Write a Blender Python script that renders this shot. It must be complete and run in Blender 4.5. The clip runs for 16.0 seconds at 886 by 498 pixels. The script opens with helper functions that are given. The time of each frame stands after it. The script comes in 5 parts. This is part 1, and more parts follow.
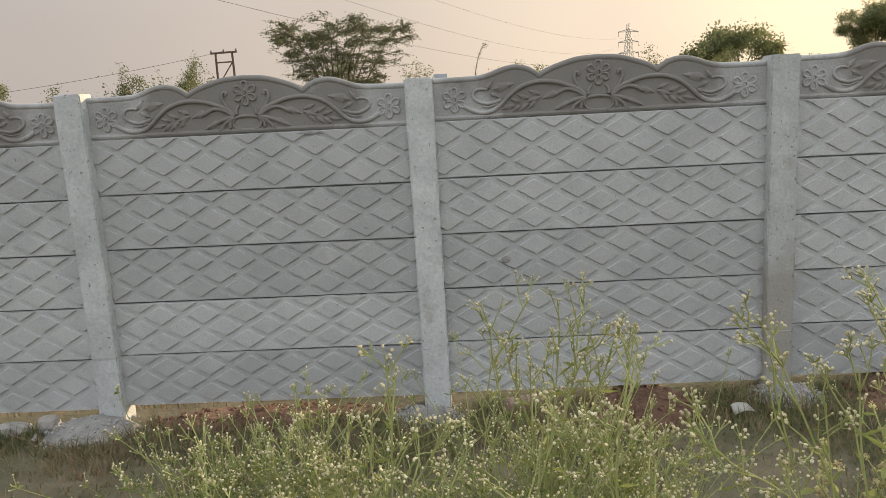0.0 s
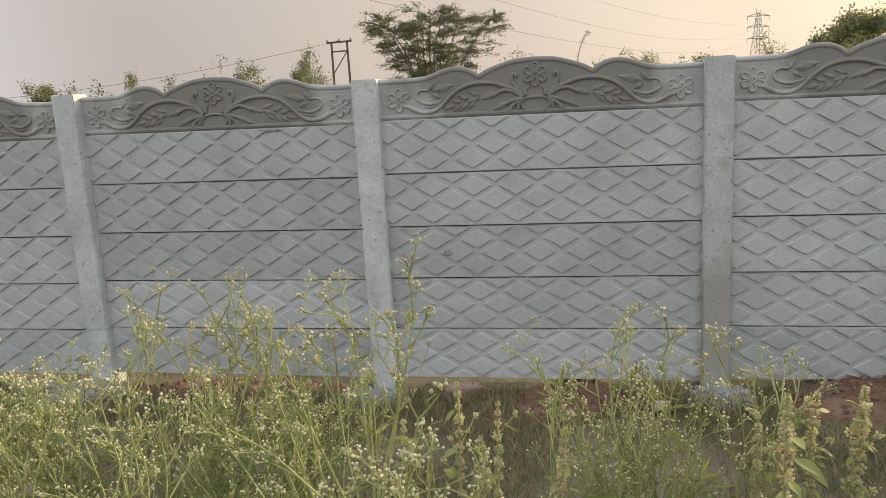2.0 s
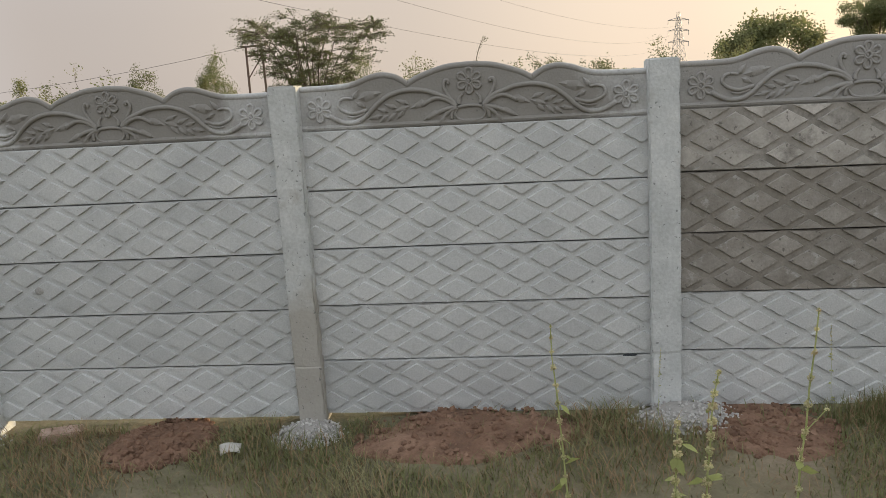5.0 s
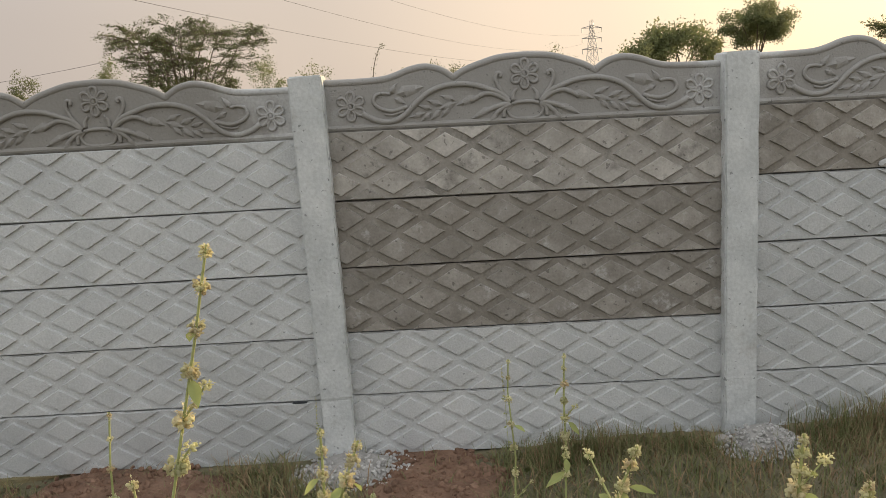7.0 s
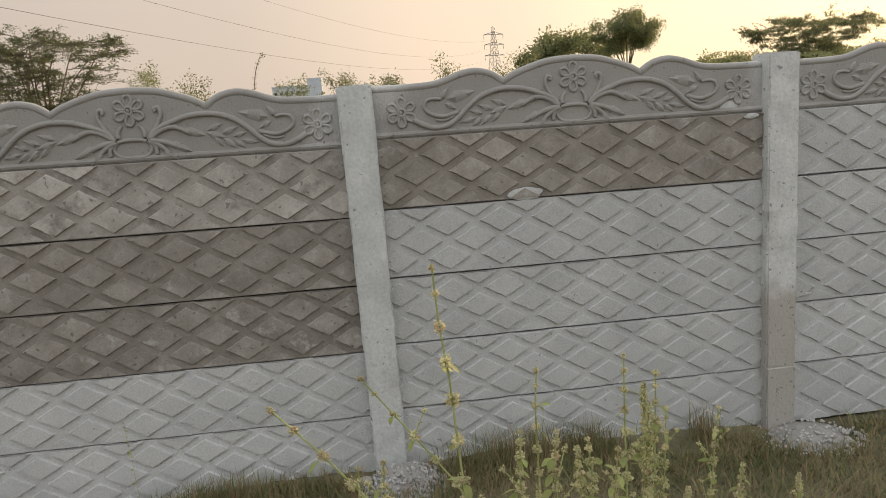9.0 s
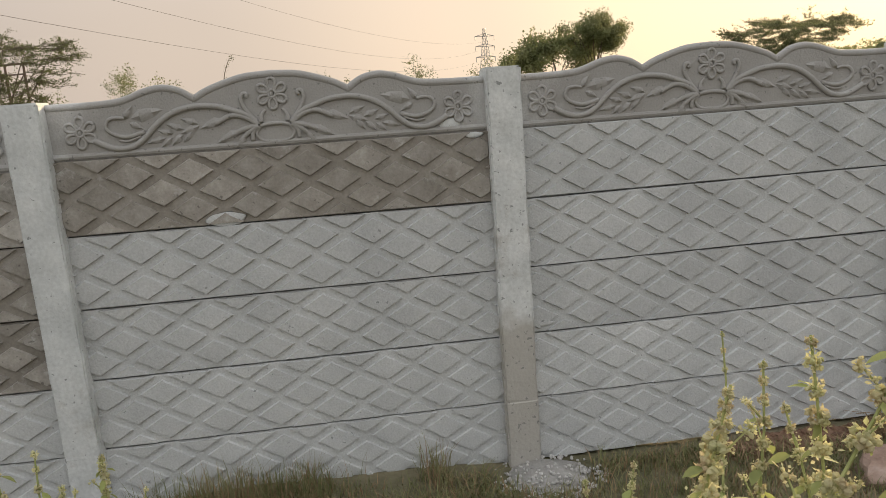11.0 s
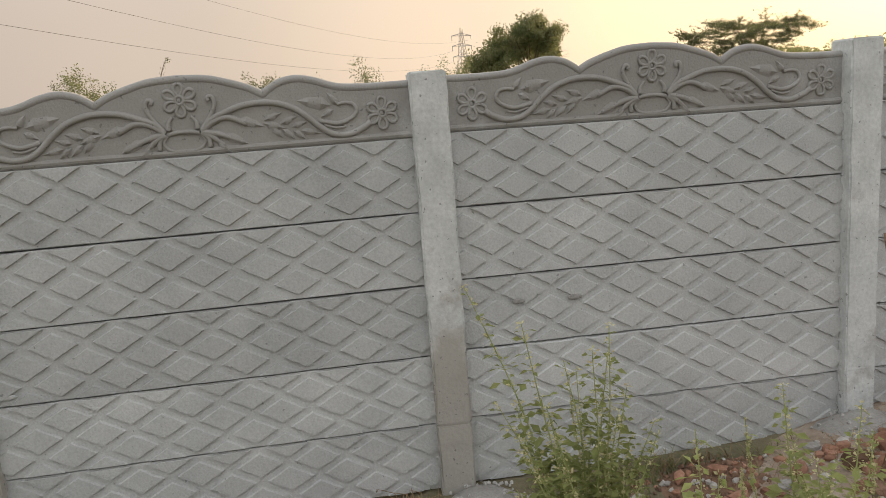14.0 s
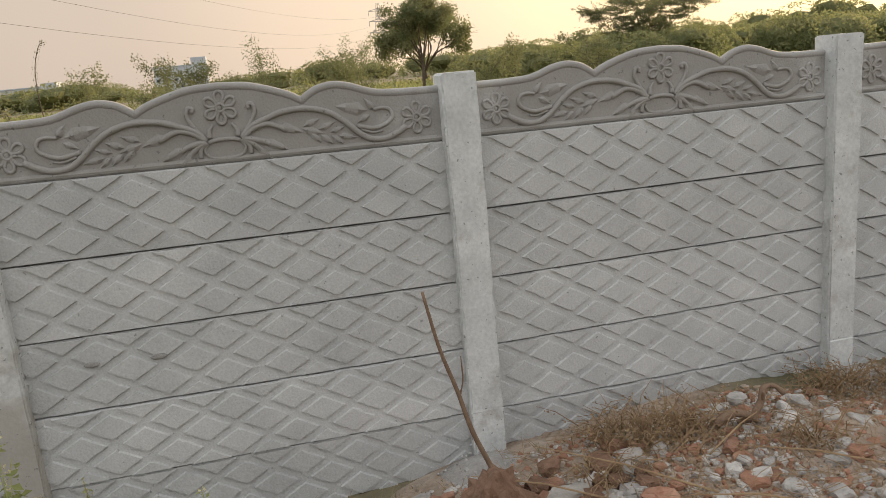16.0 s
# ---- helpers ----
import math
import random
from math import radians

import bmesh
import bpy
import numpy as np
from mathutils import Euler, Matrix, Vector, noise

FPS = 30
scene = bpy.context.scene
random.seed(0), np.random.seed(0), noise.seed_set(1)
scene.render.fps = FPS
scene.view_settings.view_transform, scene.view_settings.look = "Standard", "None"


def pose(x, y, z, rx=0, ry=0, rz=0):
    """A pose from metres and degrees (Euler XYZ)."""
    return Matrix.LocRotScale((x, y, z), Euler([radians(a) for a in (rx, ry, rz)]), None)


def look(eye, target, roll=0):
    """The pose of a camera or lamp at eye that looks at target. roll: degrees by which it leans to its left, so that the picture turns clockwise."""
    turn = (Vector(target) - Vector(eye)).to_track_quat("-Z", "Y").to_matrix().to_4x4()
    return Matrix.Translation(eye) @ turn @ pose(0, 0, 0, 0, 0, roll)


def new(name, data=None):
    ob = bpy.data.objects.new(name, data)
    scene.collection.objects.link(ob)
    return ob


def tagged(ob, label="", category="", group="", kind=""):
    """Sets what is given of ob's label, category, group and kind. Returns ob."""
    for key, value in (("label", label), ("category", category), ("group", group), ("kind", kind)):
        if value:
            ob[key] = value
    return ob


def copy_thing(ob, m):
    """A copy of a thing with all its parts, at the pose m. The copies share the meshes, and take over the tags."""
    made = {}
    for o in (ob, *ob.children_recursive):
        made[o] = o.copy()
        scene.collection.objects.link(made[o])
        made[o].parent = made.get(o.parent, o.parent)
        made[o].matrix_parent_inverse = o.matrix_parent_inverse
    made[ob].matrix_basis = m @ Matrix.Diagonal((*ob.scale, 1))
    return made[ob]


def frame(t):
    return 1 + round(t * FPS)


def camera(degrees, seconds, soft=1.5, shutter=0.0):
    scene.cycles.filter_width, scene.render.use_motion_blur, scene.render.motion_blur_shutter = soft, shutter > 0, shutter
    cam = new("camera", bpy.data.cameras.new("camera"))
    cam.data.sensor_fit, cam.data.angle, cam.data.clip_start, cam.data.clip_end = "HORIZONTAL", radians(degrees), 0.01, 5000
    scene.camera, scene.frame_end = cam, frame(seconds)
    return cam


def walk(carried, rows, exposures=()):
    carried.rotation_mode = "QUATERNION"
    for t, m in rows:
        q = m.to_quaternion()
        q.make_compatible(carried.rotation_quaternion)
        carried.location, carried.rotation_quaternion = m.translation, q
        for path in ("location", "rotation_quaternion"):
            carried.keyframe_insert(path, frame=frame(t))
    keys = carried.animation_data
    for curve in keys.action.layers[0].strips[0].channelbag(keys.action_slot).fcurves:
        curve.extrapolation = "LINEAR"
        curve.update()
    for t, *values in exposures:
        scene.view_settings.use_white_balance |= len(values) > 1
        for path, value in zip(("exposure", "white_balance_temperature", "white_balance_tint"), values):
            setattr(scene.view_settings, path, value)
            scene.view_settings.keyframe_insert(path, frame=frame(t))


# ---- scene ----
cam = camera(59.9, 16.0, soft=0.65)
METRES, EYE, TILT, LEAN, TURN = 10.7, 1.6, 0.0, 0.0, 2.08
ROWS = [
    (0.0, 0.0, 0.0, 0.0, -0.64, -10.73, 3.38),
    (0.5, 0.0245, -0.0096, 0.0079, 3.12, -9.93, 2.1),
    (1.0, 0.0407, -0.0156, 0.0068, 7.02, -10.49, 2.58),
    (1.5, 0.0611, -0.0113, 0.002, 7.99, -10.94, 3.13),
    (2.0, 0.0914, -0.0158, 0.0013, 7.97, -11.12, 3.27),
    (2.5, 0.1233, -0.0176, 0.0017, 7.85, -11.13, 3.34),
    (3.0, 0.156, -0.0071, 0.0018, 6.65, -11.24, 3.62),
    (3.5, 0.1815, 0.0008, 0.0032, 5.46, -11.04, 3.83),
    (6.0, 0.3332, 0.0386, 0.0044, 0.54, -11.31, 3.45),
    (6.5, 0.3629, 0.0526, 0.0047, -1.39, -11.2, 3.6),
    (7.0, 0.3919, 0.0564, 0.0028, -2.4, -11.11, 3.71),
    (7.5, 0.4247, 0.057, 0.006, -4.01, -11.0, 3.77),
    (8.0, 0.4573, 0.0622, 0.005, -7.06, -11.07, 3.92),
    (8.5, 0.4861, 0.0605, 0.0063, -8.79, -11.16, 4.27),
    (11.0, 0.6336, 0.0644, 0.0036, -9.45, -11.05, 4.47),
    (11.5, 0.6706, 0.0683, 0.0012, -9.95, -11.16, 4.37),
    (12.0, 0.6996, 0.07, 0.0024, -10.29, -11.35, 4.36),
    (12.5, 0.7331, 0.0704, 0.0022, -10.45, -11.3, 4.34),
    (13.0, 0.7698, 0.0743, -0.0002, -10.6, -11.26, 4.38),
    (13.5, 0.8044, 0.075, 0.001, -10.65, -11.38, 4.45),
    (14.0, 0.8384, 0.0741, 0.0032, -10.71, -11.21, 4.48),
    (14.5, 0.8762, 0.0801, 0.0028, -11.06, -11.33, 4.57),
    (15.0, 0.9113, 0.0804, 0.0032, -12.15, -11.65, 4.74),
    (15.5, 0.947, 0.074, 0.0124, -14.38, -12.63, 4.94),
    (16.0, 0.9759, 0.0682, 0.0163, -16.35, -13.44, 5.17),
]
EXPOSURES = [(0.0, 0.08, 6500, 10), (0.5, -0.10, 6500, 10), (1.0, -0.13, 6500, 10), (1.5, 0.08, 6450, 10), (2.5, 0.14, 6500, 10), (3.5, 0.08, 6450, 10), (6.0, 0.13, 6600, 10), (8.5, 0.15, 6800, 11), (11.0, 0.13, 6800, 11), (13.5, 0.10, 6850, 11), (16.0, 0.13, 6900, 12)]
walk(cam, [(t, pose(0, 0, EYE, TILT, LEAN, TURN) @ pose(METRES * x, METRES * y, METRES * z, 90 + pitch, roll, yaw)) for t, x, y, z, yaw, pitch, roll in ROWS], EXPOSURES)

SUN_AZ, SUN_EL = radians(47), radians(13)

# ---- world and sun ----
world = bpy.data.worlds.new("hazy_evening_sky")
scene.world = world
world.use_nodes = True
wn, wl = world.node_tree.nodes, world.node_tree.links
wn.clear()
sky = wn.new("ShaderNodeTexSky")
sky.sky_type = "NISHITA"
sky.sun_disc = False
sky.sun_elevation, sky.sun_rotation = SUN_EL, SUN_AZ
sky.air_density, sky.dust_density, sky.ozone_density, sky.altitude = 1.0, 4.0, 1.0, 100
tex = wn.new("ShaderNodeTexCoord")
# dusty haze: a soft layer that thins with height, warmer towards the sun
sep = wn.new("ShaderNodeSeparateXYZ")
wl.new(tex.outputs["Generated"], sep.inputs[0])
thin = wn.new("ShaderNodeMapRange")
thin.inputs["From Min"].default_value, thin.inputs["From Max"].default_value = 0.0, 0.9
thin.inputs["To Min"].default_value, thin.inputs["To Max"].default_value = 0.9, 0.75
thin.interpolation_type = "SMOOTHSTEP"
wl.new(sep.outputs["Z"], thin.inputs["Value"])
dot = wn.new("ShaderNodeVectorMath")
dot.operation = "DOT_PRODUCT"
dot.inputs[1].default_value = (math.sin(SUN_AZ) * math.cos(SUN_EL), math.cos(SUN_AZ) * math.cos(SUN_EL), math.sin(SUN_EL))
wl.new(tex.outputs["Generated"], dot.inputs[0])
ramp = wn.new("ShaderNodeValToRGB")
ramp.color_ramp.interpolation = "EASE"
els = ramp.color_ramp.elements
els[0].position, els[0].color = 0.0, (6.5, 6.2, 6.2, 1)
els[1].position, els[1].color = 1.0, (15.5, 12.8, 7.6, 1)
for p, c in ((0.22, (5.4, 4.75, 4.35, 1)), (0.55, (6.7, 5.7, 4.9, 1)), (0.80, (9.3, 7.6, 6.0, 1)), (0.93, (11.6, 9.5, 6.6, 1))):
    e = els.new(p)
    e.color = c
wl.new(dot.outputs["Value"], ramp.inputs[0])
# the bright veil overhead
rise = wn.new("ShaderNodeMapRange")
rise.inputs["From Min"].default_value, rise.inputs["From Max"].default_value = 0.10, 0.6
rise.interpolation_type = "SMOOTHSTEP"
wl.new(sep.outputs["Z"], rise.inputs["Value"])
veil = wn.new("ShaderNodeMix")
veil.data_type = "RGBA"
veil.inputs["B"].default_value = (13.0, 13.5, 14.1, 1)
wl.new(rise.outputs[0], veil.inputs["Factor"])
wl.new(ramp.outputs[0], veil.inputs["A"])
mixs = wn.new("ShaderNodeMix")
mixs.data_type = "RGBA"
wl.new(thin.outputs[0], mixs.inputs["Factor"])
wl.new(sky.outputs[0], mixs.inputs["A"])
wl.new(veil.outputs["Result"], mixs.inputs["B"])
bg = wn.new("ShaderNodeBackground")
bg.inputs["Strength"].default_value = 0.1
wl.new(mixs.outputs["Result"], bg.inputs["Color"])
wo = wn.new("ShaderNodeOutputWorld")
wl.new(bg.outputs[0], wo.inputs["Surface"])

sun = new("sun", bpy.data.lights.new("sun", "SUN"))
sun.data.energy, sun.data.angle, sun.data.color = 5.0, radians(0.6), (1.0, 0.76, 0.47)
sun.matrix_world = look((math.sin(SUN_AZ) * 50, math.cos(SUN_AZ) * 50, math.tan(SUN_EL) * 50), (0, 0, 0))


# ---- materials ----
def material(name, colors, scale=8.0, rough=0.85, bump=0.3, fine=90.0, spread=0.05, translucent=0.0, metal=0.0, detail=6.0, stain=None, bump_dist=0.01, island=0.0, pits=None, patch=None):
    """Two scales of noise between colours, fine grain in the relief, a little tone from object to object."""
    m = bpy.data.materials.new(name)
    m.use_nodes = True
    nd, ln = m.node_tree.nodes, m.node_tree.links
    p = nd["Principled BSDF"]
    p.inputs["Roughness"].default_value, p.inputs["Metallic"].default_value = rough, metal
    p.inputs["Specular IOR Level"].default_value = 0.3
    co = nd.new("ShaderNodeTexCoord")
    info = nd.new("ShaderNodeObjectInfo")
    shift = nd.new("ShaderNodeVectorMath")
    shift.operation = "MULTIPLY_ADD"
    shift.inputs[1].default_value = (37, 23, 51)
    comb = nd.new("ShaderNodeCombineXYZ")
    for i in range(3):
        ln.new(info.outputs["Random"], comb.inputs[i])
    ln.new(comb.outputs[0], shift.inputs[0])
    ln.new(co.outputs["Object"], shift.inputs[2])
    n1 = nd.new("ShaderNodeTexNoise")
    n1.inputs["Scale"].default_value, n1.inputs["Detail"].default_value = scale, detail
    n1.inputs["Roughness"].default_value = 0.62
    n2 = nd.new("ShaderNodeTexNoise")
    n2.inputs["Scale"].default_value, n2.inputs["Detail"].default_value = fine, 4.0
    for n in (n1, n2):
        ln.new(shift.outputs[0], n.inputs["Vector"])
    r = nd.new("ShaderNodeValToRGB")
    r.color_ramp.elements[0].position, r.color_ramp.elements[1].position = 0.3, 0.7
    r.color_ramp.elements[0].color, r.color_ramp.elements[1].color = (*colors[0], 1), (*colors[-1], 1)
    if len(colors) > 2:
        e = r.color_ramp.elements.new(0.5)
        e.color = (*colors[1], 1)
    ln.new(n1.outputs["Fac"], r.inputs[0])
    grain = nd.new("ShaderNodeMapRange")
    grain.inputs["From Min"].default_value, grain.inputs["From Max"].default_value = 0.3, 0.7
    grain.inputs["To Min"].default_value, grain.inputs["To Max"].default_value = 0.90, 1.08
    ln.new(n2.outputs["Fac"], grain.inputs["Value"])
    tone = nd.new("ShaderNodeMapRange")
    tone.inputs["To Min"].default_value, tone.inputs["To Max"].default_value = 1 - spread, 1 + spread
    ln.new(info.outputs["Random"], tone.inputs["Value"])
    mul = nd.new("ShaderNodeMath")
    mul.operation = "MULTIPLY"
    ln.new(grain.outputs[0], mul.inputs[0])
    ln.new(tone.outputs[0], mul.inputs[1])
    if island:
        gi = nd.new("ShaderNodeNewGeometry")
        it = nd.new("ShaderNodeMapRange")
        it.inputs["To Min"].default_value, it.inputs["To Max"].default_value = 1 - island, 1 + island
        ln.new(gi.outputs["Random Per Island"], it.inputs["Value"])
        m2 = nd.new("ShaderNodeMath")
        m2.operation = "MULTIPLY"
        ln.new(mul.outputs[0], m2.inputs[0])
        ln.new(it.outputs[0], m2.inputs[1])
        mul = m2
    sc = nd.new("ShaderNodeVectorMath")
    sc.operation = "SCALE"
    ln.new(r.outputs[0], sc.inputs[0])
    ln.new(mul.outputs[0], sc.inputs["Scale"])
    colour = sc.outputs[0]
    if stain:
        # patches with soft, uneven edges: (colour, scale, threshold, strength)
        col, s, th, k = stain
        n3 = nd.new("ShaderNodeTexNoise")
        n3.inputs["Scale"].default_value, n3.inputs["Detail"].default_value = s, 8.0
        n3.inputs["Roughness"].default_value = 0.7
        ln.new(shift.outputs[0], n3.inputs["Vector"])
        mr = nd.new("ShaderNodeMapRange")
        mr.inputs["From Min"].default_value, mr.inputs["From Max"].default_value = th, th + 0.12
        mr.inputs["To Max"].default_value = k
        ln.new(n3.outputs["Fac"], mr.inputs["Value"])
        mx = nd.new("ShaderNodeMix")
        mx.data_type = "RGBA"
        mx.inputs["B"].default_value = (*col, 1)
        ln.new(mr.outputs[0], mx.inputs["Factor"])
        ln.new(colour, mx.inputs["A"])
        colour = mx.outputs["Result"]
    if patch:
        # one damp patch with a ragged edge in the middle of the piece: (colour, half width, half height, centre height, strength)
        col, hw, hh, zc, k = patch
        off = nd.new("ShaderNodeVectorMath")
        off.operation = "MULTIPLY_ADD"
        off.inputs[1].default_value, off.inputs[2].default_value = (1 / hw, 0, 1 / hh), (0, 0, -zc / hh)
        ln.new(co.outputs["Object"], off.inputs[0])
        far = nd.new("ShaderNodeVectorMath")
        far.operation = "LENGTH"
        ln.new(off.outputs[0], far.inputs[0])
        n5 = nd.new("ShaderNodeTexNoise")
        n5.inputs["Scale"].default_value, n5.inputs["Detail"].default_value = 5.0, 5.0
        ln.new(shift.outputs[0], n5.inputs["Vector"])
        wob = nd.new("ShaderNodeMath")
        wob.operation = "MULTIPLY_ADD"
        wob.inputs[1].default_value = 1.3
        ln.new(n5.outputs["Fac"], wob.inputs[0])
        ln.new(far.outputs["Value"], wob.inputs[2])
        edge = nd.new("ShaderNodeMapRange")
        edge.inputs["From Min"].default_value, edge.inputs["From Max"].default_value = 1.80, 1.50
        edge.inputs["To Max"].default_value = k
        ln.new(wob.outputs[0], edge.inputs["Value"])
        wet = nd.new("ShaderNodeMix")
        wet.data_type = "RGBA"
        wet.inputs["B"].default_value = (*col, 1)
        ln.new(edge.outputs[0], wet.inputs["Factor"])
        ln.new(colour, wet.inputs["A"])
        colour = wet.outputs["Result"]
    if pits:
        # small dark holes and specks: (scale, threshold, strength)
        n4 = nd.new("ShaderNodeTexNoise")
        n4.inputs["Scale"].default_value, n4.inputs["Detail"].default_value = pits[0], 2.0
        ln.new(shift.outputs[0], n4.inputs["Vector"])
        pr = nd.new("ShaderNodeMapRange")
        pr.inputs["From Min"].default_value, pr.inputs["From Max"].default_value = pits[1], pits[1] + 0.05
        pr.inputs["To Max"].default_value = pits[2]
        ln.new(n4.outputs["Fac"], pr.inputs["Value"])
        pm = nd.new("ShaderNodeMix")
        pm.data_type = "RGBA"
        pm.inputs["B"].default_value = (*[v * 0.35 for v in colors[0]], 1)
        ln.new(pr.outputs[0], pm.inputs["Factor"])
        ln.new(colour, pm.inputs["A"])
        colour = pm.outputs["Result"]
    ln.new(colour, p.inputs["Base Color"])
    if bump:
        add = nd.new("ShaderNodeMath")
        add.operation = "ADD"
        ln.new(n1.outputs["Fac"], add.inputs[0])
        ln.new(n2.outputs["Fac"], add.inputs[1])
        b = nd.new("ShaderNodeBump")
        b.inputs["Strength"].default_value, b.inputs["Distance"].default_value = bump, bump_dist
        ln.new(add.outputs[0], b.inputs["Height"])
        ln.new(b.outputs[0], p.inputs["Normal"])
    if translucent:
        out = nd["Material Output"]
        tr = nd.new("ShaderNodeBsdfTranslucent")
        ln.new(colour, tr.inputs["Color"])
        ms = nd.new("ShaderNodeMixShader")
        ms.inputs[0].default_value = translucent
        ln.new(p.outputs[0], ms.inputs[1])
        ln.new(tr.outputs[0], ms.inputs[2])
        ln.new(ms.outputs[0], out.inputs["Surface"])
    return m


CONCRETE = material("cast_concrete", [(0.437, 0.448, 0.446), (0.496, 0.508, 0.503), (0.552, 0.56, 0.551)], 3.0, 0.88, 0.55, 120, 0.08, stain=((0.36, 0.355, 0.34), 3.2, 0.60, 0.45), bump_dist=0.005, island=0.045, pits=(42, 0.715, 0.6))
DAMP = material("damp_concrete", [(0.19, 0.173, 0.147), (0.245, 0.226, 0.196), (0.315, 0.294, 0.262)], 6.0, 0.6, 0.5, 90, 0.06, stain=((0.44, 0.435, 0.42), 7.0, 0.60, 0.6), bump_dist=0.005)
# the *_FACE tones are paler than the grooves beside them
DAMP_FACE = material("damp_raised_faces", [(0.215, 0.198, 0.172), (0.287, 0.268, 0.238), (0.375, 0.355, 0.322)], 8.0, 0.65, 0.5, 90, 0.06, stain=((0.50, 0.495, 0.48), 9.0, 0.575, 0.75), bump_dist=0.005, island=0.11, pits=(40, 0.66, 0.6))
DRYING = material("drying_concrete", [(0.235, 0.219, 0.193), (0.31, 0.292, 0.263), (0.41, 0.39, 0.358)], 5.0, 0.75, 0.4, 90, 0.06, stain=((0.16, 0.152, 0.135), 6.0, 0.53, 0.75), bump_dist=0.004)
DRYING_FACE = material("drying_raised_faces", [(0.265, 0.25, 0.223), (0.355, 0.338, 0.308), (0.46, 0.44, 0.408)], 6.0, 0.75, 0.4, 90, 0.06, stain=((0.17, 0.162, 0.145), 7.0, 0.55, 0.75), bump_dist=0.004, island=0.16, pits=(40, 0.66, 0.6))
POST = material("post_concrete", [(0.48, 0.50, 0.495), (0.565, 0.585, 0.58), (0.65, 0.665, 0.655)], 6.0, 0.85, 0.5, 60, 0.06, stain=((0.34, 0.32, 0.29), 4.0, 0.575, 0.65), bump_dist=0.006, pits=(45, 0.67, 0.75))
ORNAMENT = material("coping_concrete", [(0.33, 0.328, 0.318), (0.405, 0.403, 0.392), (0.49, 0.487, 0.475)], 4.5, 0.85, 0.5, 110, 0.08, stain=((0.24, 0.232, 0.215), 3.0, 0.60, 0.5), bump_dist=0.005, pits=(50, 0.68, 0.6), patch=((0.275, 0.265, 0.247), 0.84, 0.50, 0.10, 0.72))
STAINED_POST = material("stained_post_concrete", [(0.46, 0.475, 0.465), (0.545, 0.56, 0.55), (0.63, 0.64, 0.625)], 6.0, 0.85, 0.5, 60, 0.06, stain=((0.34, 0.32, 0.29), 4.0, 0.56, 0.65), bump_dist=0.006, pits=(45, 0.66, 0.75), patch=((0.35, 0.325, 0.28), 0.16, 0.52, 0.16, 0.75))
DAMP_ORNAMENT = material("damp_coping_concrete", [(0.36, 0.36, 0.35), (0.44, 0.44, 0.43), (0.50, 0.50, 0.49)], 3.4, 0.8, 0.4, 80, 0.08, bump_dist=0.005, pits=(50, 0.70, 0.6), patch=((0.19, 0.177, 0.155), 0.68, 0.36, 0.12, 0.74))
MORTAR = material("mortar", [(0.26, 0.25, 0.235), (0.38, 0.37, 0.35)], 12, 0.95, 0.6, 90)
GROUND = material("ground_soil", [(0.11, 0.105, 0.060), (0.165, 0.147, 0.092), (0.235, 0.195, 0.135)], 1.6, 0.95, 0.6, 28, stain=((0.20, 0.11, 0.07), 0.9, 0.6, 0.6), bump_dist=0.03)
RED_SOIL = material("red_soil", [(0.125, 0.077, 0.053), (0.20, 0.119, 0.080), (0.285, 0.18, 0.126)], 5, 0.97, 0.8, 50, bump_dist=0.02)
GRAVEL = material("gravel", [(0.30, 0.29, 0.28), (0.45, 0.44, 0.42), (0.60, 0.59, 0.57)], 30, 0.9, 0.4, 150)
ROCK_GREY = material("grey_rubble", [(0.29, 0.275, 0.255), (0.40, 0.385, 0.36), (0.52, 0.50, 0.475)], 14, 0.9, 0.5, 90, 0.25)
ROCK_RED = material("red_rubble", [(0.23, 0.115, 0.072), (0.33, 0.175, 0.118), (0.41, 0.25, 0.18)], 12, 0.92, 0.5, 80, 0.22)
BOULDER = material("reddish_boulder", [(0.24, 0.155, 0.12), (0.34, 0.24, 0.19), (0.42, 0.32, 0.27)], 9, 0.9, 0.6, 60)
BRICK = material("burnt_brick", [(0.34, 0.23, 0.18), (0.45, 0.34, 0.28)], 20, 0.9, 0.4, 120)
PALE_ROCK = material("pale_stone", [(0.32, 0.30, 0.27), (0.43, 0.405, 0.37)], 12, 0.9, 0.5, 80)
GRASS = material("dry_green_grass", [(0.135, 0.155, 0.062), (0.20, 0.21, 0.092), (0.33, 0.30, 0.165)], 2.2, 0.7, 0, 20, translucent=0.3)
RUBBLE_SOIL = material("stony_brown_dirt", [(0.24, 0.18, 0.135), (0.35, 0.28, 0.22), (0.46, 0.39, 0.32)], 6, 0.97, 0.8, 45, bump_dist=0.02)
DRY = material("dry_stalks", [(0.22, 0.14, 0.08), (0.36, 0.26, 0.15)], 9, 0.85, 0.2, 60)
BARK = material("stick_bark", [(0.17, 0.11, 0.075), (0.27, 0.19, 0.13)], 25, 0.9, 0.5, 120)
STEM = material("weed_stem", [(0.29, 0.34, 0.12), (0.46, 0.47, 0.22)], 14, 0.7, 0.1, 80, translucent=0.2)
WEED_LEAF = material("weed_leaf", [(0.19, 0.23, 0.07), (0.29, 0.32, 0.11)], 9, 0.65, 0, 60, 0.15, translucent=0.4)
FLOWER = material("white_flower_head", [(0.46, 0.40, 0.22), (0.68, 0.63, 0.43), (0.80, 0.77, 0.62)], 25, 0.8, 0, 200, 0.12, translucent=0.25, island=0.18)
HERB_LEAF = material("herb_leaf", [(0.26, 0.30, 0.10), (0.39, 0.41, 0.16)], 8, 0.6, 0, 50, 0.2, translucent=0.45)
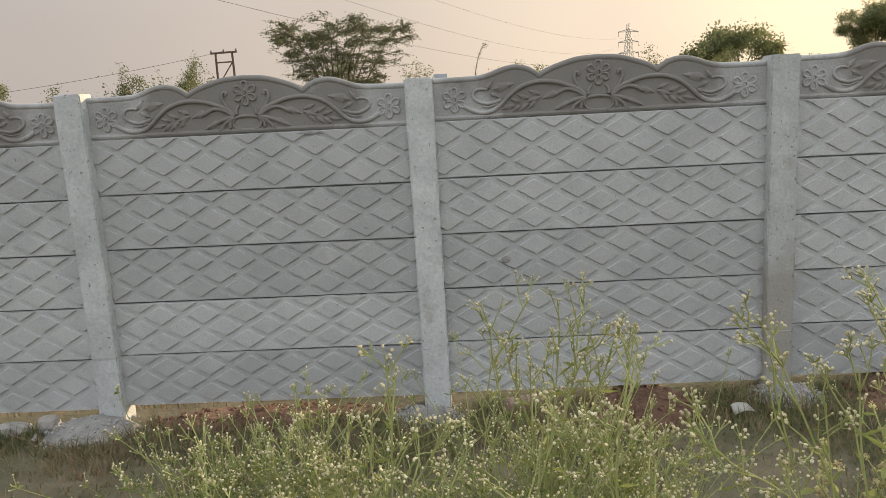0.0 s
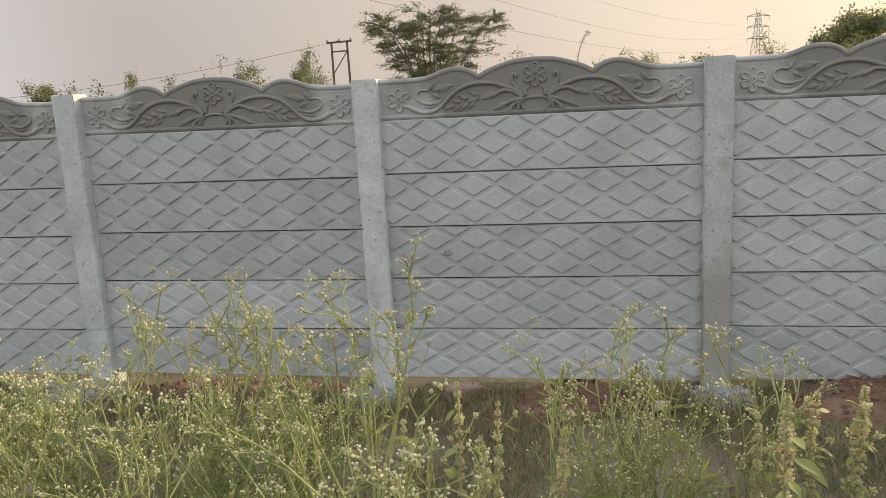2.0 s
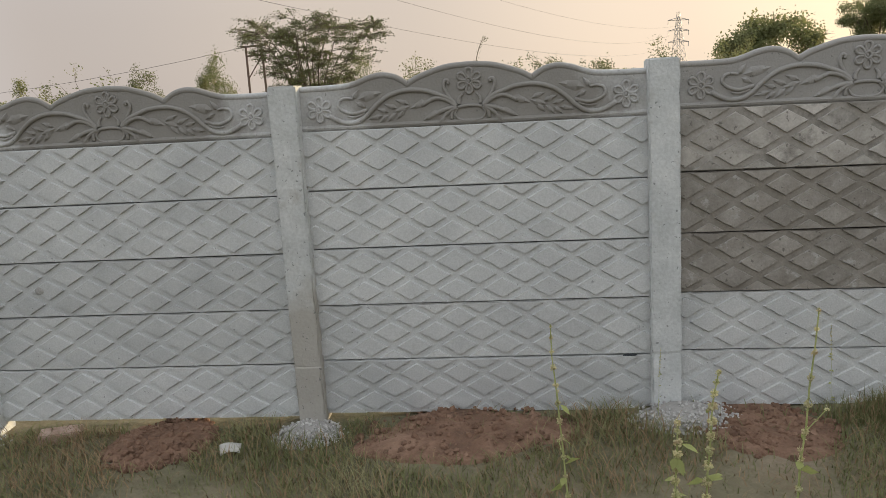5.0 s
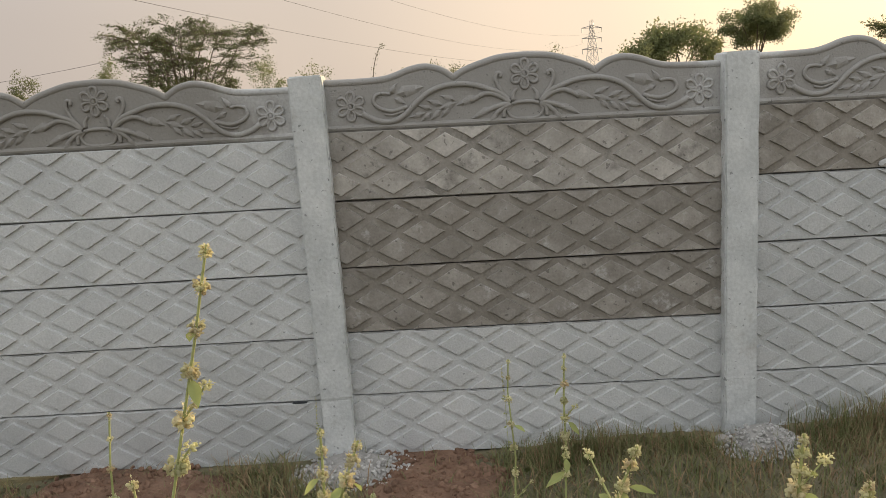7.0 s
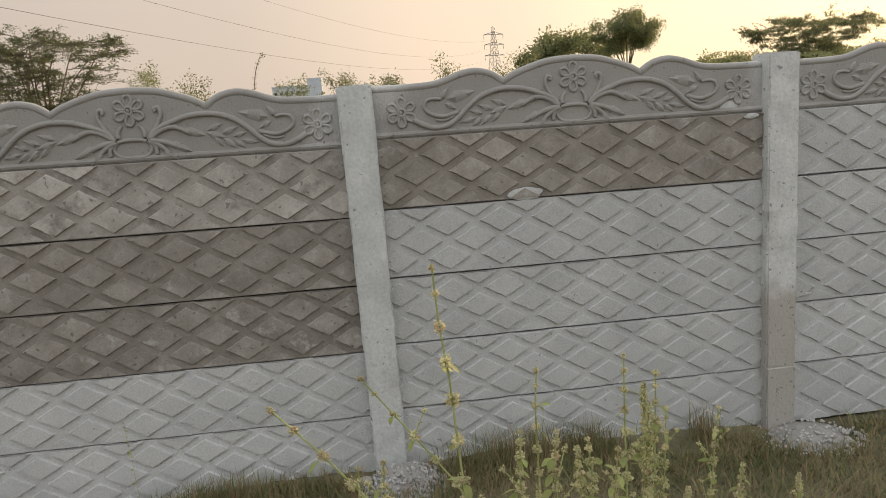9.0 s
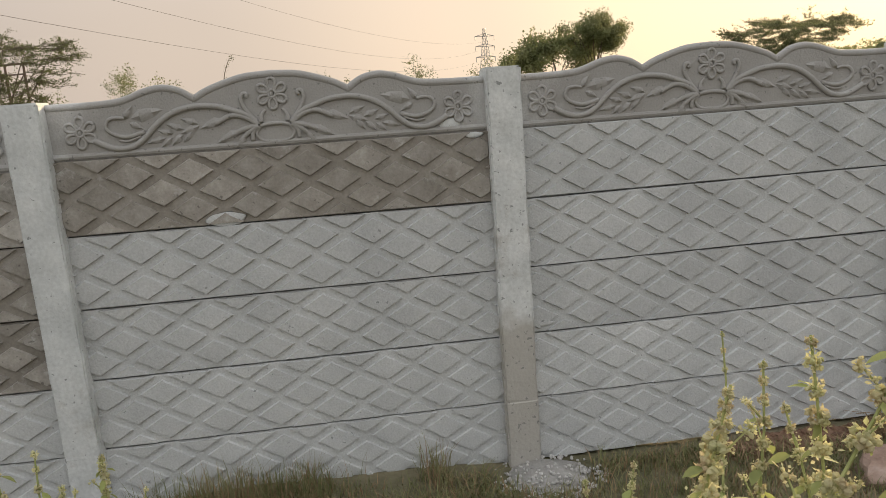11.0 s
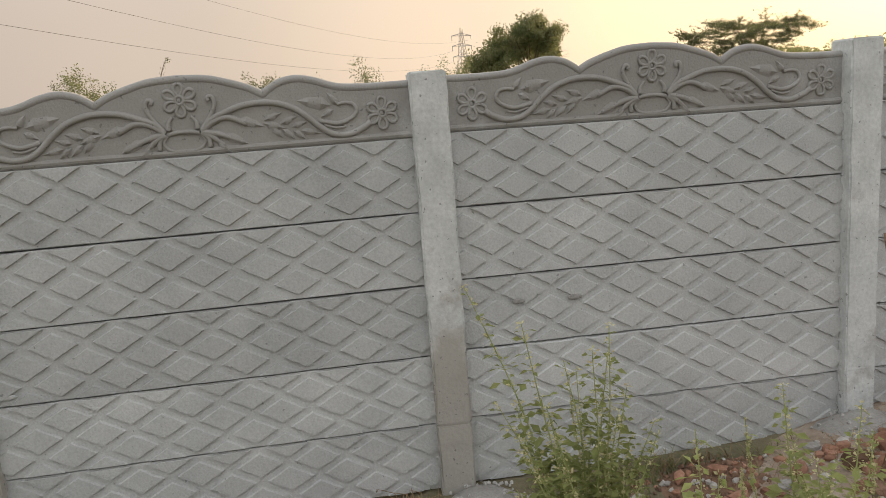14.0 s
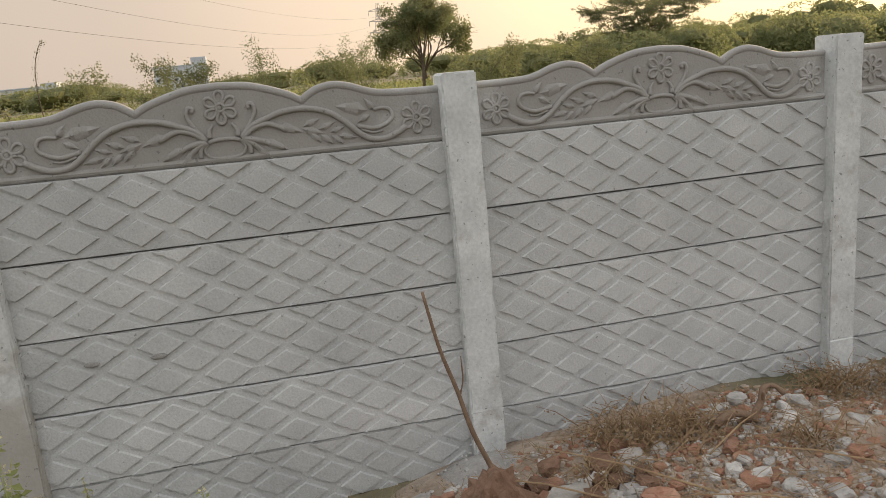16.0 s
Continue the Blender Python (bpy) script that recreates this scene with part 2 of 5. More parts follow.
HERB_HEAD = material("herb_whorl", [(0.46, 0.47, 0.23), (0.64, 0.60, 0.36), (0.50, 0.38, 0.24)], 30, 0.85, 0, 150, 0.15, translucent=0.4)
TREE_BARK = material("tree_bark", [(0.09, 0.07, 0.05), (0.15, 0.12, 0.09)], 6, 0.95, 0.5, 40)
TREE_LEAF = material("tree_leaf", [(0.08, 0.096, 0.04), (0.125, 0.142, 0.063), (0.18, 0.18, 0.09)], 0.9, 0.7, 0, 12, 0.12, translucent=0.5)
# distance haze is mixed into the next two leaf colours, hence paler
SHRUB_LEAF = material("shrub_leaf", [(0.12, 0.14, 0.06), (0.18, 0.195, 0.09), (0.25, 0.25, 0.125)], 0.9, 0.7, 0, 12, 0.15, translucent=0.5)
THICKET_LEAF = material("thicket_leaf", [(0.15, 0.17, 0.07), (0.225, 0.24, 0.11), (0.31, 0.305, 0.155)], 0.5, 0.75, 0, 6, 0.1, translucent=0.6)
FIELD = material("field_weeds", [(0.15, 0.19, 0.06), (0.25, 0.28, 0.10), (0.36, 0.33, 0.16)], 0.35, 0.7, 0, 9, 0.1, translucent=0.45)
STEEL = material("galvanised_steel", [(0.25, 0.25, 0.25), (0.35, 0.35, 0.35)], 2, 0.5, 0, 30, metal=0.6)
POLE = material("rusty_pole", [(0.10, 0.07, 0.055), (0.16, 0.11, 0.085)], 3, 0.8, 0.2, 30)
CABLE = material("cable", [(0.09, 0.085, 0.08), (0.12, 0.11, 0.10)], 1, 0.6, 0, 9)
PAINT = material("pale_blue_render", [(0.42, 0.47, 0.52), (0.52, 0.57, 0.62)], 0.2, 0.8, 0, 3)
DARK = material("dark_opening", [(0.03, 0.035, 0.04), (0.05, 0.055, 0.06)], 1, 0.3, 0, 5)
PAPER = material("paper_scrap", [(0.40, 0.39, 0.355), (0.50, 0.485, 0.45)], 12, 0.9, 0.2, 60)


# ---- mesh helpers ----
class Geo:
    """Collects vertices and faces for one mesh."""

    def __init__(self):
        self.v, self.f = [], []

    def add(self, verts, faces):
        n = len(self.v)
        self.v += [tuple(p) for p in verts]
        self.f += [tuple(n + i for i in f) for f in faces]

    def tube(self, pts, radii, sides=4, flat=1.0, cap=True):
        pts = [Vector(p) for p in pts]
        rings = []
        for i, p in enumerate(pts):
            d = pts[min(i + 1, len(pts) - 1)] - pts[max(i - 1, 0)]
            d = d.normalized() if d.length > 1e-9 else Vector((0, 0, 1))
            a = d.cross(Vector((0, 1, 0)) if abs(d.y) < 0.9 else Vector((1, 0, 0))).normalized()
            b = d.cross(a)
            r = radii[i] if hasattr(radii, "__len__") else radii
            rings += [p + a * math.cos(2 * math.pi * k / sides) * r + b * math.sin(2 * math.pi * k / sides) * r * flat for k in range(sides)]
        fs = [(i * sides + k, i * sides + (k + 1) % sides, (i + 1) * sides + (k + 1) % sides, (i + 1) * sides + k) for i in range(len(pts) - 1) for k in range(sides)]
        if cap:
            fs += [tuple(range(sides))[::-1], tuple((len(pts) - 1) * sides + k for k in range(sides))]
        self.add(rings, fs)

    def box(self, lo, hi, m=None):
        vs = [Vector((x, y, z)) for x in (lo[0], hi[0]) for y in (lo[1], hi[1]) for z in (lo[2], hi[2])]
        if m:
            vs = [m @ v for v in vs]
        self.add(vs, [(0, 1, 3, 2), (4, 6, 7, 5), (0, 4, 5, 1), (2, 3, 7, 6), (0, 2, 6, 4), (1, 5, 7, 3)])

    def leaf(self, base, d, length, width, up=None, fold=0.15):
        """A pointed leaf of four faces, folded along its rib."""
        d = Vector(d).normalized()
        up = Vector(up) if up else Vector((random.uniform(-1, 1), random.uniform(-1, 1), random.uniform(-0.2, 1)))
        s = d.cross(up)
        s = s.normalized() if s.length > 1e-6 else Vector((1, 0, 0))
        n = s.cross(d)
        b = Vector(base)
        mid = b + d * length * 0.45
        self.add([b, mid + s * width / 2 + n * fold * width, b + d * length, mid - s * width / 2 + n * fold * width, mid], [(0, 4, 1), (4, 2, 1), (0, 3, 4), (3, 2, 4)])

    def card(self, c, size, rng, up=0.4):
        """A single small leaf: one kite."""
        a = Vector((rng.gauss(0, 1), rng.gauss(0, 1), rng.gauss(0, 1) + up)).normalized()
        b = a.orthogonal().normalized()
        b = (Matrix.Rotation(rng.uniform(0, 6.28), 3, a) @ b)
        n = a.cross(b)
        c = Vector(c)
        self.add([c, c + b * size * 0.5 + n * size * 0.3, c + b * size, c + b * size * 0.5 - n * size * 0.3], [(0, 1, 2, 3)])

    def lump(self, c, r, rng, squash=(1, 1, 1), rough=0.25, level=1):
        """An irregular stone."""
        vs, fs = ICO[level]
        k = [rng.uniform(1 - rough, 1 + rough) for _ in vs]
        rot = Euler((rng.uniform(0, 6), rng.uniform(0, 6), rng.uniform(0, 6))).to_matrix() if squash == (1, 1, 1) else Matrix.Rotation(rng.uniform(0, 6), 3, "Z")
        c = Vector(c)
        self.add([c + rot @ Vector((v.x * r * squash[0] * q, v.y * r * squash[1] * q, v.z * r * squash[2] * q)) for v, q in zip(vs, k)], fs)

    def mesh(self, name, mat, smooth=False):
        me = bpy.data.meshes.new(name)
        me.from_pydata(self.v, [], self.f)
        me.materials.append(mat)
        if smooth:
            me.polygons.foreach_set("use_smooth", [True] * len(me.polygons))
        me.update()
        return me


def ico(level):
    bm = bmesh.new()
    bmesh.ops.create_icosphere(bm, subdivisions=level, radius=1)
    bm.verts.ensure_lookup_table()
    r = ([v.co.copy() for v in bm.verts], [tuple(v.index for v in f.verts) for f in bm.faces])
    bm.free()
    return r


ICO = {1: ico(1), 2: ico(2), 3: ico(3)}


def part(name, geo, mat, parent, label="", smooth=False, m=None):
    me = geo if isinstance(geo, bpy.types.Mesh) else geo.mesh(name, mat, smooth)
    ob = new(name, me)
    ob.parent = parent
    if m is not None:
        ob.matrix_basis = m
    return tagged(ob, label)


def thing(name, m, label, category, group="", kind=""):
    ob = new(name)
    ob.empty_display_size = 0.1
    ob.matrix_basis = m
    return tagged(ob, label, category, group, kind)


def solo(name, geo, mat, m, label, category, group="", kind="", smooth=False):
    ob = new(name, geo.mesh(name, mat, smooth))
    ob.matrix_basis = m
    return tagged(ob, label, category, group, kind)


# ---- ground ----
GX = [-8, -2.6, -1, 0, 1.7, 2.3, 3.0, 3.6, 4.1, 4.7, 5.5, 6.2, 7.4, 7.9, 8.7, 9.3, 10, 10.7, 11.3, 11.8, 12.5, 13.15, 16]
GZ = [-.14, -.13, -.125, -.11, -.085, -.06, -.05, -.035, -.055, -.035, -.03, -.0, -.05, -.08, -.085, -.07, -.07, -.06, -.005, .04, .11, .07, .06]
WALL_Y = 4.205


def ground_z(x, y):
    z = float(np.interp(x, GX, GZ))
    w = math.exp(-((y - 4.1) / 2.2) ** 2)
    far = min(1.0, max(0.0, (abs(y - 4) - 10) / 60))
    bumpy = 0.018 * noise.noise(Vector((x * 1.7, y * 1.7, 0))) + 0.008 * noise.noise(Vector((x * 6, y * 6, 3)))
    return z * w - 0.03 * (1 - w) + bumpy + far * 0.5 * noise.noise(Vector((x * 0.02, y * 0.02, 7)))


def axis(lo, hi, step, reach, grow=1.22):
    mid = list(np.arange(lo, hi + 1e-6, step))
    up, s = [], step
    while not up or up[-1] < hi + reach:
        s *= grow
        up.append((up[-1] if up else hi) + s)
    dn, s = [], step
    while not dn or dn[-1] > lo - reach:
        s *= grow
        dn.append((dn[-1] if dn else lo) - s)
    return dn[::-1] + mid + up


gx, gy = axis(-5, 15.5, 0.1, 1800), axis(1.5, 6.0, 0.08, 1800)
geo = Geo()
geo.v = [(x, y, ground_z(x, y)) for y in gy for x in gx]
nx = len(gx)
geo.f = [(j * nx + i, j * nx + i + 1, (j + 1) * nx + i + 1, (j + 1) * nx + i) for j in range(len(gy) - 1) for i in range(nx - 1)]
solo("ground", geo, GROUND, Matrix(), "dark soil ground with short dry grass, rough field behind the wall", "ground", kind="structure", smooth=True)

# ---- the precast wall ----
POSTS = [-4.04, -2.123, -0.230, 1.688, 3.597, 5.504, 7.427, 9.344, 11.262, 13.14, 15.05, 16.96, 18.87]
PH = 0.31
# each bay: height of the joint under the top plain panel, its fall along the bay, panel height
BAYS = [(1.196, .0100, .3095), (1.1916, .0114, .3090), (1.1861, .0065, .3107), (1.1876, .0097, .3104), (1.1848, .0142, .3115), (1.1857, .0090, .3128), (1.1720, .0040, .3104), (1.1655, .0125, .3105), (1.1480, .0060, .3125), (1.145, .008, .311), (1.140, .008, .311), (1.135, .008, .311)]


def wall_y(x):
    """Plane of the panels; the wall runs a fifth of a degree off the x axis."""
    return 4.211 + 0.0037 * x


def line_z(x):
    """Height of the joint under the top plain panel."""
    i = max(0, min(len(BAYS) - 1, sum(p < x for p in POSTS) - 1))
    return BAYS[i][0] - BAYS[i][1] * (x - (POSTS[i] + POSTS[i + 1]) / 2)


def clip(poly, ax, lim, keep_less):
    out = []
    for i, p in enumerate(poly):
        q = poly[(i + 1) % len(poly)]
        a, b = (p[ax] <= lim) == keep_less, (q[ax] <= lim) == keep_less
        if a:
            out.append(p)
        if a != b:
            k = (lim - p[ax]) / (q[ax] - p[ax])
            out.append(tuple(p[j] + (q[j] - p[j]) * k for j in range(2)))
    return out


def diamond_panel(seed, half):
    """A slab with rows of raised lozenges; origin at the middle of its upper edge, face towards -y."""
    rng = random.Random(seed)
    g = Geo()
    h, c = PH - 0.0065, 0.0012
    # slab with chamfered front edges, and a tongue that closes the joint
    front = [(-half, 0, -c), (half, 0, -c), (half, 0, -h + c), (-half, 0, -h + c)]
    rim = [(-half, c, 0), (half, c, 0), (half, c, -h), (-half, c, -h)]
    back = [(-half, 0.045, 0), (half, 0.045, 0), (half, 0.045, -h), (-half, 0.045, -h)]
    g.add(front + rim + back, [(3, 2, 1, 0), (0, 1, 5, 4), (1, 2, 6, 5), (2, 3, 7, 6), (3, 0, 4, 7), (4, 5, 9, 8), (5, 6, 10, 9), (6, 7, 11, 10), (7, 4, 8, 11), (8, 9, 10, 11)])
    g.box((-half, 0.036, -h - 0.01), (half, 0.044, -h + 0.01))
    for row in range(5):
        zc = -PH / 4 * row
        off = 0.0 if row % 2 == 0 else 0.1215
        for k in range(-5, 6):
            xc = 0.243 * k + off + rng.uniform(-0.002, 0.002)
            jig = rng.uniform(0.96, 1.03)
            hw, hh, sub = 0.098 * jig, 0.0565 * jig, 5
            tips = [(xc - hw, zc), (xc, zc - hh), (xc + hw, zc), (xc, zc + hh)]
            low = []
            for q in range(4):
                a, e = tips[q], tips[(q + 1) % 4]
                for s in range(sub):
                    # worn, slightly wavy edges
                    w = rng.gauss(0, 0.0011)
                    f = s / sub
                    low.append((a[0] + (e[0] - a[0]) * f + w, a[1] + (e[1] - a[1]) * f + w * .8))
            for ax, lim, less in ((0, half - 0.004, True), (0, -half + 0.004, False), (1, -c - 0.001, True), (1, -h + c + 0.001, False)):
                low = clip(low, ax, lim, less)
                if len(low) < 3:
                    break
            if len(low) < 3:
                continue
            n = len(low)
            mx, mz = sum(p[0] for p in low) / n, sum(p[1] for p in low) / n
            top = [(mx + (p[0] - mx) * 0.92, mz + (p[1] - mz) * 0.92) for p in low]
            tilt = rng.uniform(-0.0012, 0.0012)
            g.add([(p[0], 0.001, p[1]) for p in low] + [(p[0], -0.011 + tilt * (p[1] - mz) / hh, p[1]) for p in top],
                  [tuple(range(n, 2 * n))] + [(i, (i + 1) % n, n + (i + 1) % n, n + i) for i in range(n)])
    bm = bmesh.new()
    me = g.mesh("panel", CONCRETE)
    bm.from_mesh(me)
    bmesh.ops.recalc_face_normals(bm, faces=bm.faces)
    bm.to_mesh(me)
    bm.free()
    return me


def smooth_line(pts, n=6):
    """A curve through the points."""
    p = [Vector(q) for q in pts]
    p = [2 * p[0] - p[1]] + p + [2 * p[-1] - p[-2]]
    out = []
    for i in range(1, len(p) - 2):
        for k in range(n):
            t = k / n
            a, b, c, d = p[i - 1:i + 3]
            out.append(0.5 * ((2 * b) + (c - a) * t + (2 * a - 5 * b + 4 * c - d) * t * t + (3 * b - a - 3 * c + d) * t ** 3))
    return out + [p[-2]]


HUMPS = [(0, .300), (.10, .294), (.17, .278), (.26, .248), (.315, .218)]
SIDE = [(.315, .218), (.345, .240), (.385, .260), (.445, .270), (.51, .259), (.57, .238), (.63, .224), (.74, .219), (.90, .219)]


def coping_panel():
    """Scalloped top panel with vines, leaves, a bowl and three flowers in relief."""
    g = Geo()
    right = [(p.x, p.y) for p in smooth_line([(*q, 0) for q in HUMPS])][:-1] + [(p.x, p.y) for p in smooth_line([(*q, 0) for q in SIDE])]
    top = [(-x, z) for x, z in right[::-1]][:-1] + right
    outline = top + [(.90, 0.0), (-.90, 0.0)]
    n = len(outline)
    g.add([(x, 0, z) for x, z in outline] + [(x, 0.05, z) for x, z in outline], [tuple(range(n)), tuple(range(n, 2 * n))[::-1]] + [((i + 1) % n, i, n + i, n + (i + 1) % n) for i in range(n)])
    # rounded rim on the scallops and a rail at the foot
    g.tube([(x, 0.012, z - 0.008) for x, z in top], 0.0175, 8)
    g.tube([(-.9, 0.004, .014), (.9, 0.004, .014)], 0.0135, 8)
    g.box((-.9, 0.006, -0.012), (.9, 0.045, 0.0))

    def vine(pts, r0, r1, flat=1.0):
        for s in (-1, 1):
            line = smooth_line([(s * -x, -0.003, z) for x, z in pts], 5)
            k = len(line) - 1
            g.tube(line, [1.12 * (r0 + (r1 - r0) * i / k) for i in range(k + 1)], 7, flat)

    def leaf(x, z, ang, length, width):
        for s in (-1, 1):
            a = radians(ang)
            d, e = Vector((math.cos(a), 0, math.sin(a))), Vector((-math.sin(a), 0, math.cos(a)))
            c = Vector((x, 0, z))
            vs = [c + d * (length * t) + e * (width * w) + Vector((0, y, 0)) for t, w, y in ((0, 0, .002), (.3, .5, .002), (.65, .36, .002), (1, 0, .002), (.65, -.36, .002), (.3, -.5, .002), (.3, 0, -.016), (.65, 0, -.013))]
            vs = [(s * -v.x * -1 if s > 0 else -v.x, v.y, v.z) for v in vs]
            g.add(vs, [(0, 1, 6), (1, 2, 7, 6), (2, 3, 7), (3, 4, 7), (4, 5, 6, 7), (5, 0, 6)])

    def flower(x, z, r):
        for k in range(6):
            a = radians(60 * k + 30)
            c = Vector((x + math.cos(a) * r * .62, 0.0, z + math.sin(a) * r * .62))
            oval = lambda q, s: (c.x + math.cos(q) * r * .37 * s * math.cos(a) - math.sin(q) * r * (.25 + .07 * math.cos(q)) * s * math.sin(a), c.z + math.cos(q) * r * .37 * s * math.sin(a) + math.sin(q) * r * (.25 + .07 * math.cos(q)) * s * math.cos(a))
            g.tube([(oval(2 * math.pi * j / 12, 1)[0], -0.003, oval(2 * math.pi * j / 12, 1)[1]) for j in range(13)], 0.0072, 6, cap=False)
            g.add([(oval(2 * math.pi * j / 12, .95)[0], -0.003, oval(2 * math.pi * j / 12, .95)[1]) for j in range(12)], [tuple(range(12))])
        g.tube([(x + math.cos(q) * r * .25, -0.005, z + math.sin(q) * r * .25) for q in [2 * math.pi * j / 12 for j in range(13)]], 0.0068, 6, cap=False)
        g.lump((x, -0.002, z), r * .19, random.Random(1), (1, .5, 1), 0.0, 2)

    vine([(-.725, .074), (-.687, .051), (-.633, .033), (-.575, .039), (-.527, .069), (-.476, .117), (-.415, .158), (-.333, .181), (-.241, .178), (-.173, .158), (-.105, .130), (-.068, .090)], .012, .011)
    vine([(-.524, .094), (-.594, .079), (-.649, .095), (-.673, .121), (-.662, .150), (-.631, .158), (-.597, .153)], .009, .006)
    vine([(-.540, .078), (-.590, .062), (-.628, .066)], .006, .004)
    vine([(-.068, .090), (-.117, .124), (-.175, .135), (-.243, .104)], .012, .010)
    vine([(-.068, .088), (-.133, .074), (-.181, .053), (-.225, .034)], .013, .007)
    vine([(-.068, .086), (-.105, .066), (-.130, .045), (-.150, .028)], .013, .007)
    vine([(-.066, .086), (-.092, .060), (-.096, .026)], .011, .008)
    vine([(-.068, .092), (-.108, .146), (-.128, .190), (-.120, .220), (-.104, .216), (-.108, .203)], .008, .008)
    vine([(-.055, .100), (-.052, .128), (-.035, .150)], .010, .005)
    vine([(-.062, .084), (-.035, .090), (-.006, .092), (0, .092)], .008, .008)
    vine([(-.060, .082), (-.078, .055), (-.062, .028), (-.03, .018), (0, .017)], .006, .006)
    for x, z, a, ln, w in ((-.580, .150, 12, .150, .062), (-.605, .146, 52, .075, .034), (-.585, .136, -28, .070, .032),
                           (-.205, .126, 200, .115, .046), (-.140, .074, 205, .125, .044), (-.115, .052, 222, .090, .036),
                           (-.300, .104, 198, .100, .040), (-.305, .110, 160, .085, .034), (-.330, .090, 228, .075, .032), (-.365, .092, 160, .085, .034), (-.370, .078, 222, .080, .032),
                           (-.410, .078, 165, .075, .030), (-.415, .066, 218, .070, .028), (-.440, .064, 192, .095, .032)):
        leaf(x, z, a, ln, w)
    flower(-.775, .107, .064)
    flower(.775, .107, .064)
    flower(0, .213, .064)
    bm = bmesh.new()
    me = g.mesh("coping_panel", ORNAMENT)
    bm.from_mesh(me)
    bmesh.ops.recalc_face_normals(bm, faces=bm.faces)
    for f in bm.faces:
        f.smooth = len(f.verts) == 4 and f.calc_area() < 0.004
    bm.to_mesh(me)
    bm.free()
    return me


def post_mesh(seed):
    rng = random.Random(seed)
    bm = bmesh.new()
    bmesh.ops.create_cube(bm, size=1)
    for v in bm.verts:
        v.co = Vector((v.co.x * 0.150, v.co.y * 0.15 + 0.075, v.co.z * 2.35 + 0.575))
    bmesh.ops.subdivide_edges(bm, edges=[e for e in bm.edges if abs(e.verts[0].co.z - e.verts[1].co.z) > 1], cuts=26)
    bmesh.ops.bevel(bm, geom=[e for e in bm.edges if abs(e.verts[0].co.x - e.verts[1].co.x) < 1e-4 and abs(e.verts[0].co.y - e.verts[1].co.y) < 1e-4] + [e for e in bm.edges if e.verts[0].co.z > 1.74 and e.verts[1].co.z > 1.74], offset=0.007, segments=2, affect="EDGES")
    for z in (0.25, 0.256):
        bmesh.ops.bisect_plane(bm, geom=list(bm.verts) + list(bm.edges) + list(bm.faces), plane_co=(0, 0, z), plane_no=(0, 0, 1))
    for v in bm.verts:
        if v.co.z < 0.253:
            v.co.y -= 0.0015
        if seed == 1 and 0.249 < v.co.z < 0.257:
            v.co.y += 0.004 if v.co.y < 0.05 else 0
        v.co += Vector((rng.uniform(-1, 1), rng.uniform(-1, 1), rng.uniform(-0.5, 0.5))) * 0.0022
    me = bpy.data.meshes.new("post")
    bm.to_mesh(me)
    bm.free()
    me.materials.append(POST)
    return me


wall = thing("boundary_wall", Matrix(), "grey precast concrete boundary wall of posts, diamond panels and scalloped coping", "wall", kind="structure")
panel_meshes = [diamond_panel(s, 0.90) for s in range(3)]
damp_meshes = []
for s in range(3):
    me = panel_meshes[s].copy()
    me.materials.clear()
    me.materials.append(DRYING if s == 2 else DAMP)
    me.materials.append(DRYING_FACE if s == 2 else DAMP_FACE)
    # raised lozenges take the paler tone, the grooves keep the darker one
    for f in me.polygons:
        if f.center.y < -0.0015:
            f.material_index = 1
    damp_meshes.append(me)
coping = coping_panel()
damp_coping = coping.copy()
damp_coping.materials.clear()
damp_coping.materials.append(DAMP_ORNAMENT)
post_meshes = [post_mesh(s) for s in range(3)]
stained_posts = []
for me in post_meshes:
    me = me.copy()
    me.materials.clear()
    me.materials.append(STAINED_POST)
    stained_posts.append(me)
rng = random.Random(5)
TOPS = [0, .015, -.01, -.003, .013, -.003, .004, -.01, -.007, 0, 0, 0, 0]
for i, x in enumerate(POSTS):
    part("post", (stained_posts if i in (3, 6, 7) else post_meshes)[i % 3], None, wall, "grey concrete post stained brown low down" if i in (3, 6, 7) else "", m=pose(x, wall_y(x) - 0.055, TOPS[i], rng.uniform(-.3, .3), rng.uniform(-.3, .3), rng.uniform(-1, 1)))
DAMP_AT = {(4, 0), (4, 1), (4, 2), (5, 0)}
for i in range(len(POSTS) - 1):
    xc = (POSTS[i] + POSTS[i + 1]) / 2
    z0, fall, ph = BAYS[i]
    tilt, turn, yw = math.degrees(fall), math.degrees(0.0037), wall_y(xc)
    for r in range(5):
        z = z0 + ph * (1 - r)
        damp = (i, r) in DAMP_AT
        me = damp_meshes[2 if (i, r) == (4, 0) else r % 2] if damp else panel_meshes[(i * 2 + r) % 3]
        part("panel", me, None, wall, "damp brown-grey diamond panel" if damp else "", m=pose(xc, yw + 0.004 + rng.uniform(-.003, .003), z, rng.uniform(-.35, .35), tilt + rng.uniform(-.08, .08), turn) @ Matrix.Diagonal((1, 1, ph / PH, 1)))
    wet = i < 4
    part("coping_panel", damp_coping if wet else coping, None, wall, "scalloped coping panel with cast flowers, damp brown in its middle" if wet else "scalloped coping panel with cast flowers and vines", m=pose(xc, yw + 0.013 + rng.uniform(-.003, .003), z0 + ph + 0.004, 0, tilt, turn))

